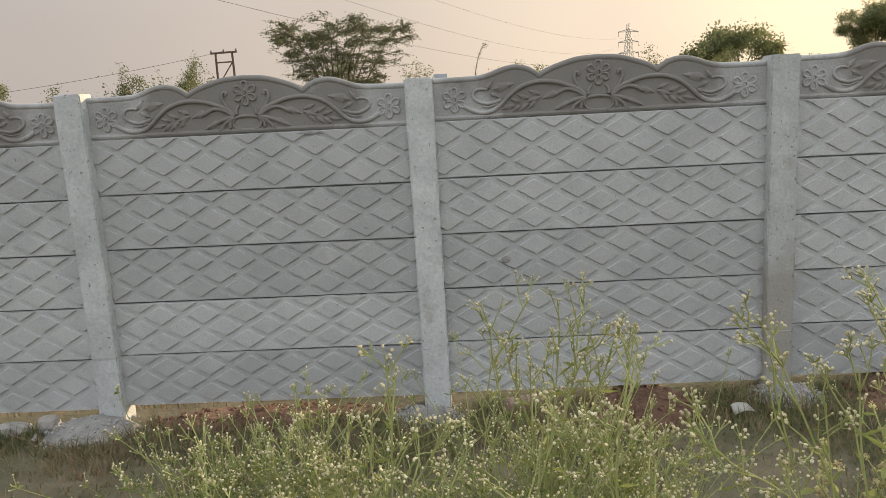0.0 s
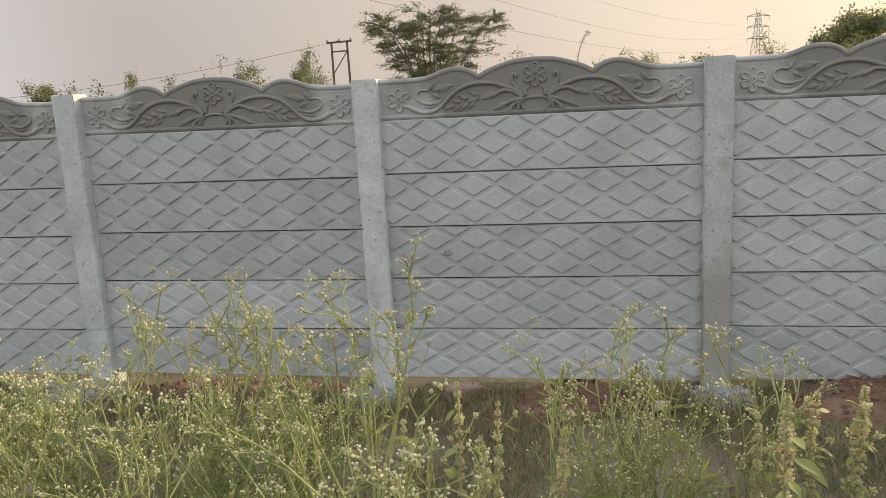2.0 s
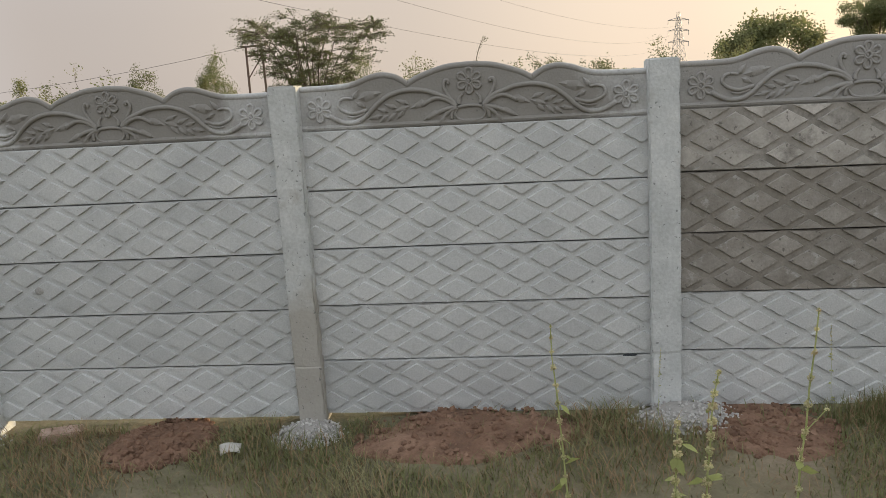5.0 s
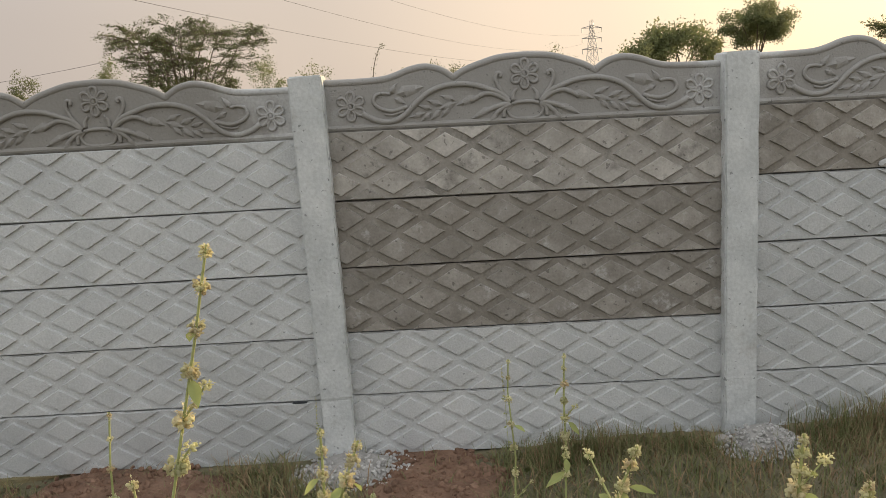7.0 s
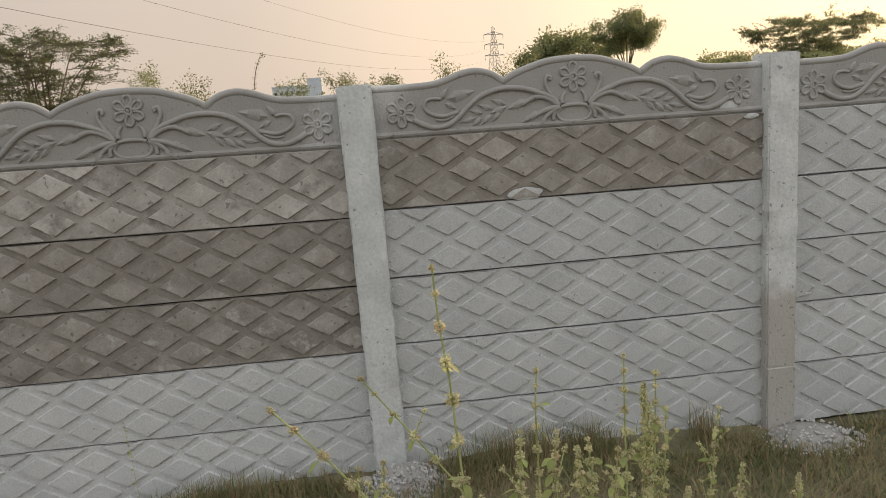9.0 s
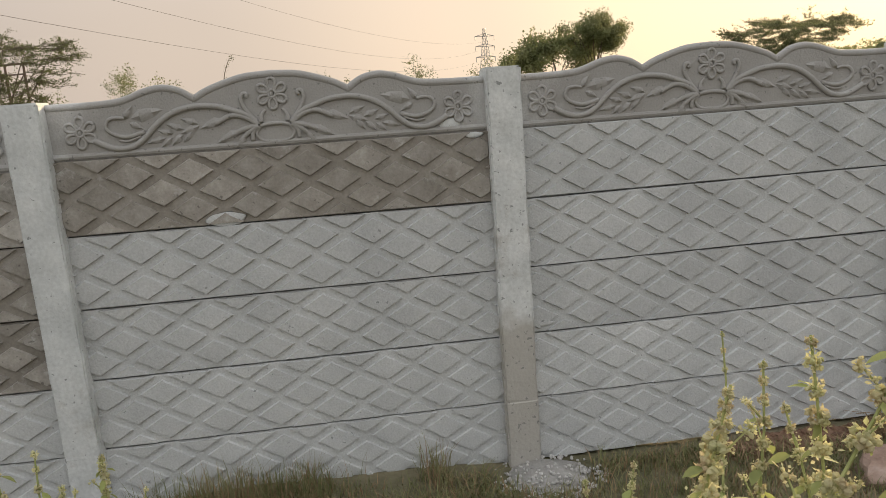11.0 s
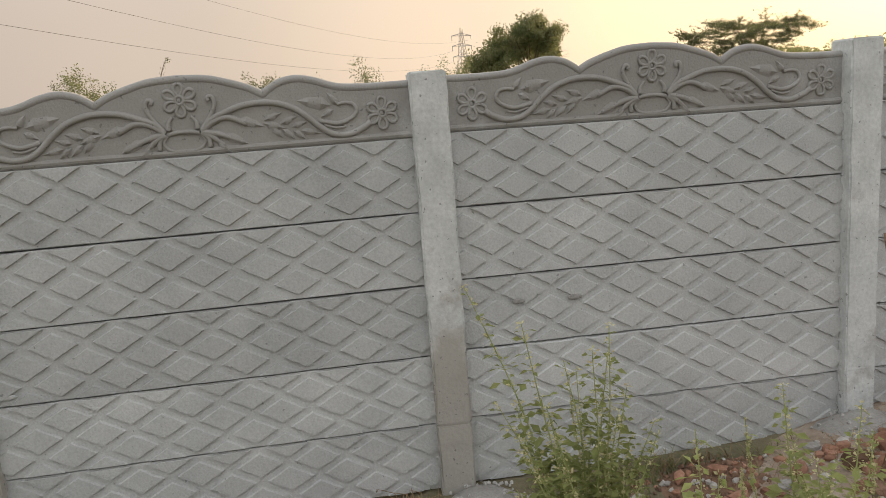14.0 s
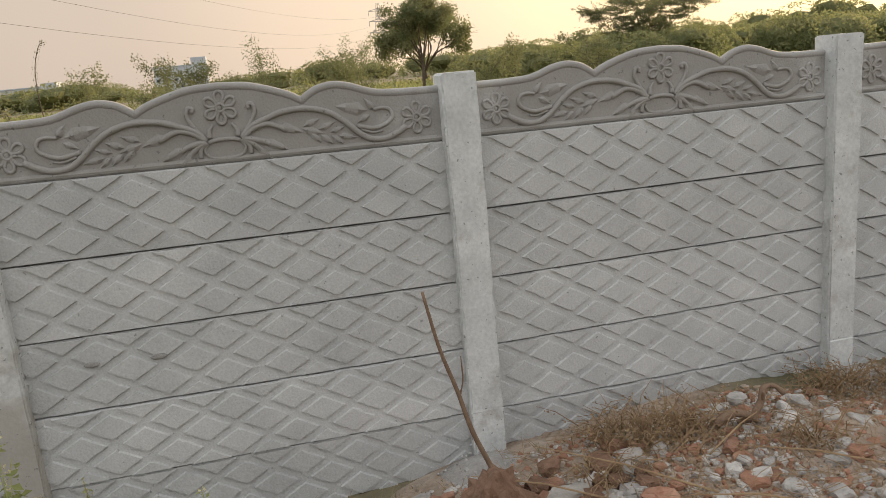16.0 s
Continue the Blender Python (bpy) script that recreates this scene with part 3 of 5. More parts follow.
SCUFF = material("dark_scuff", [(0.27, 0.265, 0.25), (0.38, 0.375, 0.36)], 30, 0.9, 0.6, 120, bump_dist=0.004)
for x, y, z, w, hh, mat, name, label in (
        (6.22, WALL_Y - .002, line_z(6.2) + .026, .080, .030, CONCRETE, "mortar_smear", "pale smear of mortar"),
        (7.30, WALL_Y - .002, line_z(7.2) + PH - .012, .040, .012, POST, "mortar_smear", "pale smear of mortar"),
        (7.20, WALL_Y + .012, line_z(7.2) + PH + .045, .050, .022, POST, "mortar_smear", "pale smear of mortar"),
        (7.56, WALL_Y - .002, .60, .050, .012, CONCRETE, "mortar_smear", "pale smear of mortar"),
        (9.67, WALL_Y - .006, .75, .030, .012, SCUFF, "scuff", "dark scuffed patch"),
        (9.92, WALL_Y - .006, .74, .032, .012, SCUFF, "scuff", "dark scuffed patch"),
        (.195, WALL_Y - .006, .725, .026, .022, SCUFF, "scuff", "dark scuffed patch"),
        (-.86, WALL_Y - .004, line_z(-.8) + PH - .012, .11, .010, SCUFF, "scuff", "dark scuffed patch"),
        # no hole is cut here: a flat dark patch paints the chip's shade
        (3.415, WALL_Y - .004, .250, .036, .009, DARK, "broken_notch", "flat dark patch standing for the shade in a chipped panel edge")):
    g = Geo()
    vs, fs = ICO[3]
    g.add([(v.x * w * (1 + .2 * noise.noise(v * 2 + Vector((x * 3, 0, 0))) + .12 * noise.noise(v * 6 + Vector((x, 3, 0)))), min(0, v.y) * .004 + .0005,
            v.z * hh * (1 + .2 * noise.noise(v * 2.5 + Vector((0, x * 3, 0))) + .12 * noise.noise(v * 7 + Vector((0, x, 5))))) for v in vs], fs)
    part(name, g, mat, wall, label, smooth=True, m=pose(x, y + wall_y(x) - WALL_Y, z))


# ---- heaps at the feet of the posts ----
def gravel_heap(x, rx, ry, h, seed, label, pebbles=420):
    rng = random.Random(seed)
    z0 = ground_z(x, 4.05)
    t = thing("gravel_heap", pose(x, 4.06, z0), label, "gravel heap", "heaps at the post feet")

    def hz(u, v):
        d = math.sqrt(u * u + v * v)
        return h * max(0.0, math.cos(min(d, 1) * math.pi / 2)) ** 1.1

    g = Geo()
    n, mr = 22, 7
    vs = [(0, 0, h)]
    for i in range(1, mr + 1):
        for k in range(n):
            a = 2 * math.pi * k / n
            q = i / mr
            w = 1 + 0.16 * noise.noise(Vector((math.cos(a) * 2, math.sin(a) * 2, seed)))
            u, v = math.cos(a) * q, math.sin(a) * q
            vs.append((u * rx * w, v * ry * w, hz(u, v) - 0.03 * q ** 4 + 0.008 * noise.noise(Vector((u * 9, v * 9, seed)))))
    fs = [(0, 1 + k, 1 + (k + 1) % n) for k in range(n)]
    fs += [(1 + (i - 1) * n + k, 1 + i * n + k, 1 + i * n + (k + 1) % n, 1 + (i - 1) * n + (k + 1) % n) for i in range(1, mr) for k in range(n)]
    g.add(vs, fs)
    part("mortar_mound", g, MORTAR, t, smooth=True)
    g = Geo()
    for _ in range(pebbles):
        a, q = rng.uniform(math.pi, 2 * math.pi) if rng.random() < .8 else rng.uniform(0, math.pi), math.sqrt(rng.random()) * 1.12
        if q < .45 and rng.random() < .6:
            continue
        u, v = math.cos(a) * q, math.sin(a) * q
        g.lump((u * rx, v * ry, hz(u, v) + 0.002), rng.uniform(.005, .011), rng, rough=.35)
    tagged(part("loose_gravel", g, GRAVEL, t, "pale crushed stone"), kind="stuff")


HEAPS = [(-2.20, .30, .22, .08), (-0.30, .24, .16, .04), (1.70, .19, .17, .065), (3.66, .27, .19, .07), (5.56, .20, .16, .09), (7.50, .24, .20, .05), (9.42, .20, .18, .065), (11.22, .28, .27, .10), (13.2, .22, .2, .06)]
for i, (x, rx, ry, h) in enumerate(HEAPS):
    gravel_heap(x, rx, ry, h, i, "heap of pale gravel and set mortar at a post foot", (170, 300, 420, 420, 420, 260, 130, 160, 300)[i])


# ---- bare red soil ----
def soil_patch(x, y, rx, ry, h, seed, label, clods=90, mat=RED_SOIL):
    rng = random.Random(seed)
    t = thing("soil_heap", pose(x, y, 0), label, "soil heap", "bare red soil")
    g = Geo()
    n, mr = 30, 9
    base = ground_z(x, y)

    def hz(u, v):
        q = math.hypot(u, v)
        return ground_z(x + u * rx, y + v * ry) + h * (1 - q * q) + 0.014 * noise.noise(Vector((u * 5, v * 5, seed))) - (0.03 if q > .98 else 0)

    vs = [(0, 0, hz(0, 0))]
    for i in range(1, mr + 1):
        for k in range(n):
            a = 2 * math.pi * k / n
            q = i / mr
            w = 1 + 0.3 * noise.noise(Vector((math.cos(a) * 1.6, math.sin(a) * 1.6, seed * 3.1)))
            u, v = math.cos(a) * q, math.sin(a) * q
            vs.append((u * rx * w, v * ry * w, hz(u, v)))
    fs = [(0, 1 + k, 1 + (k + 1) % n) for k in range(n)]
    fs += [(1 + (i - 1) * n + k, 1 + i * n + k, 1 + i * n + (k + 1) % n, 1 + (i - 1) * n + (k + 1) % n) for i in range(1, mr) for k in range(n)]
    g.add(vs, fs)
    part("soil", g, mat, t, smooth=True)
    g = Geo()
    for _ in range(clods):
        a, q = rng.uniform(0, 6.28), math.sqrt(rng.random())
        u, v = math.cos(a) * q, math.sin(a) * q
        g.lump((u * rx, v * ry, hz(u, v)), rng.choice((.004, .006, .009, .013, .02)), rng, rough=.3)
    tagged(part("clod_scatter", g, mat, t), kind="stuff")


PATCHES = [(-1.2, 4.15, .75, .22, .03), (0.9, 3.98, .32, .33, .045), (2.55, 3.95, .62, .34, .05), (4.02, 3.95, .36, .36, .02), (8.75, 4.1, .5, .12, .02), (11.75, 3.62, 1.35, .75, .10), (13.2, 3.3, 1.4, .8, .06), (10.55, 3.75, .55, .42, .02)]
for i, (x, y, rx, ry, h) in enumerate(PATCHES):
    soil_patch(x, y, rx, ry, h, i + 3, "patch of stony brown dirt with clods beside the wall" if x > 11 else "patch of bare reddish-brown soil with clods beside the wall", 1500 if x > 11 else 420, RUBBLE_SOIL if x > 11 else RED_SOIL)


def top_z(x, y):
    z = ground_z(x, y)
    for px, py, rx, ry, h in PATCHES:
        q = ((x - px) / rx) ** 2 + ((y - py) / ry) ** 2
        if q < 1:
            z = max(z, ground_z(x, y) + h * (1 - q))
    return z


# ---- stones ----
def stone(name, x, y, r, squash, mat, seed, label, category="stone", group="", sink=.25, rough=.14, level=2, yaw=0):
    rng = random.Random(seed)
    g = Geo()
    vs, fs = ICO[level]
    out = []
    for v in vs:
        k = 1 + rough * 1.6 * noise.noise(v * 1.3 + Vector((seed, 0, 0))) + rough * .5 * noise.noise(v * 3.7 + Vector((0, seed, 0)))
        p = Vector((max(-.8, min(.8, v.x)), max(-.8, min(.8, v.y)), max(-.75, min(.72, v.z)))) * k * r * 1.2
        out.append((p.x * squash[0], p.y * squash[1], p.z * squash[2]))
    g.add(out, fs)
    return solo(name, g, mat, pose(x, y, top_z(x, y) + r * squash[2] * (1 - sink) * .8, rng.uniform(-8, 8), rng.uniform(-8, 8), yaw), label, category, group)


stone("boulder", 8.94, 3.68, .125, (1.45, .9, .62), BOULDER, 4, "reddish-brown weathered boulder lying in the grass", rough=.2, level=3, yaw=-6)
stone("stone", 9.11, 3.55, .045, (1.2, 1, .8), ROCK_GREY, 6, "small grey stone beside the boulder")
stone("stone", 5.38, 4.08, .032, (1, .8, 1), PALE_ROCK, 9, "round white stone at the foot of the wall", sink=.1, rough=.05)
stone("stone", -2.50, 4.15, .062, (.95, .9, 1.05), PALE_ROCK, 11, "pale stone block lying in the gap under the wall", sink=.3)
stone("stone", -2.70, 4.12, .08, (1.3, .7, .6), ROCK_GREY, 12, "grey stone block under the wall panel", sink=.3)
stone("concrete_lump", 11.40, 3.60, .07, (1.6, .75, .6), PALE_ROCK, 13, "broken pale concrete lump on the rubble", "rubble", rough=.22, level=3, yaw=14)
stone("concrete_lump", 11.72, 3.75, .045, (1.4, .9, .7), PALE_ROCK, 15, "small broken pale concrete lump on the rubble", "rubble", rough=.2, yaw=-20)
# rubble: picked out singly near the path, the fine rest joined
rng = random.Random(21)
for i in range(215):
    x = rng.triangular(10.5, 13.8, 12.4)
    y = rng.uniform(2.9, 4.0)
    red = rng.random() < (.6 if x < 11.5 else .25)
    r = rng.choice((.018, .024, .03, .036, .045, .05)) * (.78 if x > 11.3 else .8)
    stone("rubble_stone", x, y, r, (rng.uniform(.9, 1.5), rng.uniform(.7, 1.1), rng.uniform(.55, .9)), ROCK_RED if red else ROCK_GREY, 30 + i,
          "broken red rubble stone on bare soil" if red else "broken grey rubble stone on bare soil", "stone", "rubble stones", .3, .25, 1 if r < .03 else 2, rng.uniform(0, 180))
for i in range(120):
    x, y = rng.uniform(9.9, 11.3), rng.uniform(3.0, 4.05)
    red = rng.random() < .7
    r = rng.choice((.014, .018, .024, .032))
    stone("rubble_stone", x, y, r, (rng.uniform(.9, 1.5), rng.uniform(.7, 1.1), rng.uniform(.55, .9)), ROCK_RED if red else ROCK_GREY, 400 + i,
          "broken red rubble stone on bare soil" if red else "broken grey rubble stone on bare soil", "stone", "rubble stones", .3, .25, 1, rng.uniform(0, 180))
for mat, seed, word in ((ROCK_GREY, 1, "grey"), (ROCK_RED, 2, "red")):
    rng = random.Random(seed)
    g = Geo()
    for _ in range(90):
        x, y = rng.triangular(10.8, 14.2, 12.8), rng.uniform(2.9, 4.0)
        g.lump((x, y, top_z(x, y) + .006), rng.uniform(.018, .036), rng, (rng.uniform(.9, 1.4), 1, rng.uniform(.6, .9)), .25)
    for _ in range(2600):
        x, y = rng.triangular(10.0, 14.5, 12.0), rng.uniform(2.6, 4.1)
        g.lump((x, y, top_z(x, y) + .003), rng.choice((.005, .008, .012, .016)), rng, rough=.35)
    solo("rubble_chips", g, mat, Matrix(), f"small {word} stone chips strewn over soil", "rubble", kind="stuff")

g = Geo()
g.box((-.11, -.052, -.035), (.11, .052, .035))
bm = bmesh.new()
me = g.mesh("brick", BRICK)
bm.from_mesh(me)
bmesh.ops.bevel(bm, geom=list(bm.edges), offset=.006, segments=2, affect="EDGES")
bm.to_mesh(me)
bm.free()
ob = new("brick", me)
ob.matrix_basis = pose(.26, 4.09, ground_z(.26, 4.09) + .022, 4, 2, 22)
tagged(ob, "burnt red brick lying at the foot of the wall", "brick")

# torn paper scrap, curled
g = Geo()
n = 8
for j in range(5):
    for i in range(n):
        u, v = i / (n - 1), j / 4
        g.v.append(((u - .5) * .105, (v - .5) * .075 * (1 - .45 * (1 - u)), .018 + .022 * math.sin(u * 2.6 + v) + .02 * v))
g.f = [(j * n + i, j * n + i + 1, (j + 1) * n + i + 1, (j + 1) * n + i) for j in range(4) for i in range(n - 1)]
ob = solo("paper_scrap", g, PAPER, pose(1.36, 3.80, ground_z(1.36, 3.80) + .02, 14, -6, 10), "torn off-white paper scrap curled on the grass", "paper", smooth=True)
sol = ob.modifiers.new("thick", "SOLIDIFY")
sol.thickness = .0015

# ---- the stick with its root clod ----
stick = thing("stick", pose(11.10, 3.61, top_z(11.10, 3.61) + .01), "bare brown stick standing in a clod of soil by the wall", "stick")
g = Geo()
line = smooth_line([(.035, -.01, .04), (.005, .0, .21), (-.065, .0, .40), (-.108, .0, .57), (-.158, .0, .74), (-.20, .0, .955)], 5)
g.tube(line, [.0115 - .006 * i / (len(line) - 1) for i in range(len(line))], 8)
part("stem", g, BARK, stick, smooth=True)
g = Geo()
g.tube(smooth_line([(-.10, .0, .55), (-.085, -.005, .61), (-.085, -.005, .70)], 4), [.005, .004, .003, .003, .003, .003, .003, .002, .002], 5)
part("side_twig", g, BARK, stick)
g = Geo()
vs, fs = ICO[3]
g.add([(v.x * .13 * (1 + .5 * noise.noise(v * 2.2) + .25 * noise.noise(v * 7)) * (1.15 - .45 * max(0, v.z)) - .005, v.y * .10 * (1 + .5 * noise.noise(v * 2.7) + .25 * noise.noise(v * 7)) - .02, max(-.3, v.z) * .22 * (1 + .4 * noise.noise(v * 3.1) + .2 * noise.noise(v * 8)) + .03) for v in vs], fs)
part("root_clod", g, RED_SOIL, stick, "reddish soil clod round the stick's foot")


# ---- twisted dead root and red clods ----
root = thing("dead_root", pose(12.28, 3.72, top_z(12.28, 3.72) + .01), "twisted brown dead root lying among rubble stones", "root")
for pts, r in (([(-.16, .02, .03), (-.09, .01, .07), (-.02, 0, .05), (.02, -.01, .02)], .022), ([(.0, 0, .03), (.04, .0, .10), (.07, .02, .15), (.12, .02, .15), (.16, .01, .11)], .018), ([(.0, 0, .04), (-.05, .03, .01)], .02), ([(.05, 0, .1), (.03, -.03, .16)], .010)):
    g = Geo()
    line = smooth_line(pts, 5)
    g.tube(line, [r * (1 - .5 * k / len(line)) * (1 + .2 * noise.noise(Vector((k * .9, r * 90, 0)))) for k in range(len(line))], 7)
    part("root_branch", g, BARK, root, smooth=True)
rng = random.Random(61)
for i in range(44):
    x, y = rng.uniform(10.85, 11.75), rng.uniform(3.30, 3.85)
    stone("soil_clod", x, y, rng.uniform(.03, .055), (rng.uniform(.9, 1.3), 1, rng.uniform(.7, 1)), RED_SOIL if i % 2 else ROCK_RED, 700 + i, "crumbly reddish-brown soil clod by the stick", "clod", "soil clods", .2, .3)

# a dried seed head on its stalk
g = Geo()
ds = thing("dried_seed_stalk", pose(1.72, 1.40, ground_z(1.72, 1.4)), "thin dry stalk with a pale papery seed head", "stalk")
g.tube(smooth_line([(0, 0, 0), (.02, 0, .5), (.0, 0, .93)], 4), .002, 4)
part("stem", g, DRY, ds)
rng = random.Random(5)
g = Geo()
for k in range(5):
    g.leaf((0, 0, .92), (rng.gauss(0, .3), rng.gauss(0, .3), 1), rng.uniform(.04, .065), .010)
part("seed_head", g, PALE_ROCK, ds)

# ---- dry brush and stalks over the rubble ----
def dry_brush(x, y, n, size, seed):
    rng = random.Random(seed)
    g = Geo()
    for _ in range(n):
        a, el = rng.uniform(0, 6.28), rng.uniform(.1, 1.1)
        ln = size * rng.uniform(.4, 1)
        p = Vector((rng.gauss(0, size * .35), rng.gauss(0, size * .25), rng.uniform(0, .04)))
        d = Vector((math.cos(a) * math.cos(el), math.sin(a) * math.cos(el), math.sin(el)))
        q = p + d * ln * .5 + Vector((0, 0, .02))
        e = p + d * ln + Vector((rng.gauss(0, .03), rng.gauss(0, .03), -.03))
        g.tube([p, q, e], [.0028, .002, .001], 3, cap=False)
        for _ in range(5):
            c = p.lerp(e, rng.random())
            g.card(c, rng.uniform(.008, .022), rng)
    return solo("dry_brush", g, DRY, pose(x, y, top_z(x, y)), "tangle of dry brown twigs on the rubble", "dry brush", "dry brush heaps", "stuff")


for i, (x, y, n, s) in enumerate(((11.78, 3.9, 130, .26), (12.0, 3.8, 120, .24), (12.95, 4.0, 120, .24), (13.2, 3.85, 90, .24), (11.6, 3.65, 50, .2), (12.4, 3.5, 40, .24), (9.1, 4.05, 60, .14))):
    dry_brush(x, y, n, s, i)
rng = random.Random(15)
g = Geo()
for _ in range(420):
    x, y, a, ln = rng.triangular(11.0, 13.8, 12.1), rng.uniform(3.0, 4.05), rng.uniform(0, 6.28), rng.uniform(.06, .26)
    p = Vector((x, y, top_z(x, y) + rng.uniform(.008, .03)))
    q = p + Vector((math.cos(a), math.sin(a), rng.uniform(-.02, .3))) * ln
    g.tube([p, p.lerp(q, .5) + Vector((0, 0, .012)), q], [.0016, .0014, .001], 3, cap=False)
solo("loose_straw", g, DRY, Matrix(), "loose dry straw scattered over the rubble", "straw", kind="stuff")
rng = random.Random(8)
for i, (x, y, a, ln) in enumerate(((11.55, 3.5, 160, .55), (11.9, 3.35, 150, .7), (12.2, 3.2, 172, .5), (12.0, 3.6, 20, .4), (12.6, 3.3, 165, .6), (11.2, 3.45, 120, .3), (12.15, 3.75, 100, .34))):
    g = Geo()
    d = Vector((math.cos(radians(a)), math.sin(radians(a)), .22))
    g.tube([Vector((0, 0, 0)), d * ln * .5 + Vector((0, 0, .02)), d * ln], [.0045, .0035, .002], 5)
    solo("dry_stalk", g, DRY, pose(x, y, top_z(x, y) + .015), "long straw-coloured dry stalk lying over rubble", "stalk", "dry stalks")


# ---- grass ----
def blades(g, rng, x, y, z, h, w, lean):
    a = rng.uniform(0, 6.28)
    dx, dy = math.cos(a) * lean * h, math.sin(a) * lean * h
    b = a + 1.57 + rng.uniform(-.5, .5)
    wx, wy = math.cos(b) * w / 2, math.sin(b) * w / 2
    n = len(g.v)
    g.v += [(x - wx, y - wy, z), (x + wx, y + wy, z), (x + dx * .4 - wx * .8, y + dy * .4 - wy * .8, z + h * .6), (x + dx * .4 + wx * .8, y + dy * .4 + wy * .8, z + h * .6), (x + dx, y + dy, z + h * .92)]
    g.f += [(n, n + 1, n + 3, n + 2), (n + 2, n + 3, n + 4)]


def bare(x, y):
    for px, py, rx, ry, h in PATCHES:
        if ((x - px) / rx) ** 2 + ((y - py) / ry) ** 2 < .8:
            return .93
    for hx, rx, ry, h in HEAPS:
        if ((x - hx) / rx) ** 2 + ((y - 4.06) / ry) ** 2 < 1.0:
            return 1
    return .75 if x > 10.6 else 0


rng = random.Random(12)
short, dry = Geo(), Geo()
for _ in range(150000):
    x, y = rng.uniform(-4.5, 13.5), 4.14 - 2.3 * rng.random() ** 1.2
    if rng.random() < bare(x, y):
        continue
    d = noise.noise(Vector((x * 1.4, y * 1.4, 5)))
    if d < -.15 and rng.random() < .7:
        continue
    g = dry if rng.random() < .27 + .5 * max(0, noise.noise(Vector((x * .8, y * .8, 9)))) else short
    blades(g, rng, x, y, ground_z(x, y) - .004, rng.uniform(.025, .075) * (1.25 + d), rng.uniform(.0025, .0055), rng.uniform(.3, 1.4))
# taller tufts against the wall
for cx, cy, s, n, h in ((4.75, 4.05, .22, 900, .16), (4.55, 4.0, .16, 500, .13), (5.15, 4.08, .25, 500, .10), (6.1, 4.05, .35, 900, .20), (6.45, 4.08, .10, 250, .18), (7.0, 4.1, .06, 160, .22), (5.95, 3.95, .3, 600, .12), (2.1, 4.0, .2, 260, .08), (-0.9, 4.0, .5, 500, .08), (8.2, 4.05, .4, 700, .09), (6.9, 3.9, .5, 800, .08), (9.0, 3.9, .4, 500, .07), (8.0, 3.8, .3, 500, .09), (9.9, 3.6, .3, 400, .10), (3.1, 4.05, .3, 300, .07)):
    for _ in range(n):
        x, y = rng.gauss(cx, s * .6), min(4.13, rng.gauss(cy, .06))
        blades(short if rng.random() < .7 else dry, rng, x, y, ground_z(x, y) - .004, h * rng.uniform(.4, 1.1), rng.uniform(.002, .004), rng.uniform(.1, .6))
for _ in range(3200):
    # straw lying over the rubble
    x, y = rng.triangular(10.3, 14.0, 12.2), rng.uniform(2.7, 4.1)
    blades(dry, rng, x, y, top_z(x, y) + .004, rng.uniform(.02, .07), .003, rng.uniform(.8, 2.6))
for _ in range(30000):
    # the same grass goes on behind the path and beyond the wall
    x = rng.uniform(-7, 17)
    y = rng.uniform(-3, 1.84) if rng.random() < .55 else rng.uniform(4.4, 8.5)
    blades(short if rng.random() < .7 else dry, rng, x, y, ground_z(x, y) - .004, rng.uniform(.03, .11), rng.uniform(.004, .009), rng.uniform(.3, 1.2))
for _ in range(9000):
    # straw beyond the gap under the wall, in the sun
    x, y = rng.uniform(-7, 2.5), 4.36 + 3.2 * rng.random() ** 1.4
    blades(dry, rng, x, y, ground_z(x, y) - .004, rng.uniform(.04, .13), rng.uniform(.003, .007), rng.uniform(.2, 1.0))
solo("grass", short, GRASS, Matrix(), "short green grass at the foot of the wall", "grass", kind="stuff")
solo("dry_grass", dry, DRY, Matrix(), "dry straw-coloured grass among the green", "grass", kind="stuff")


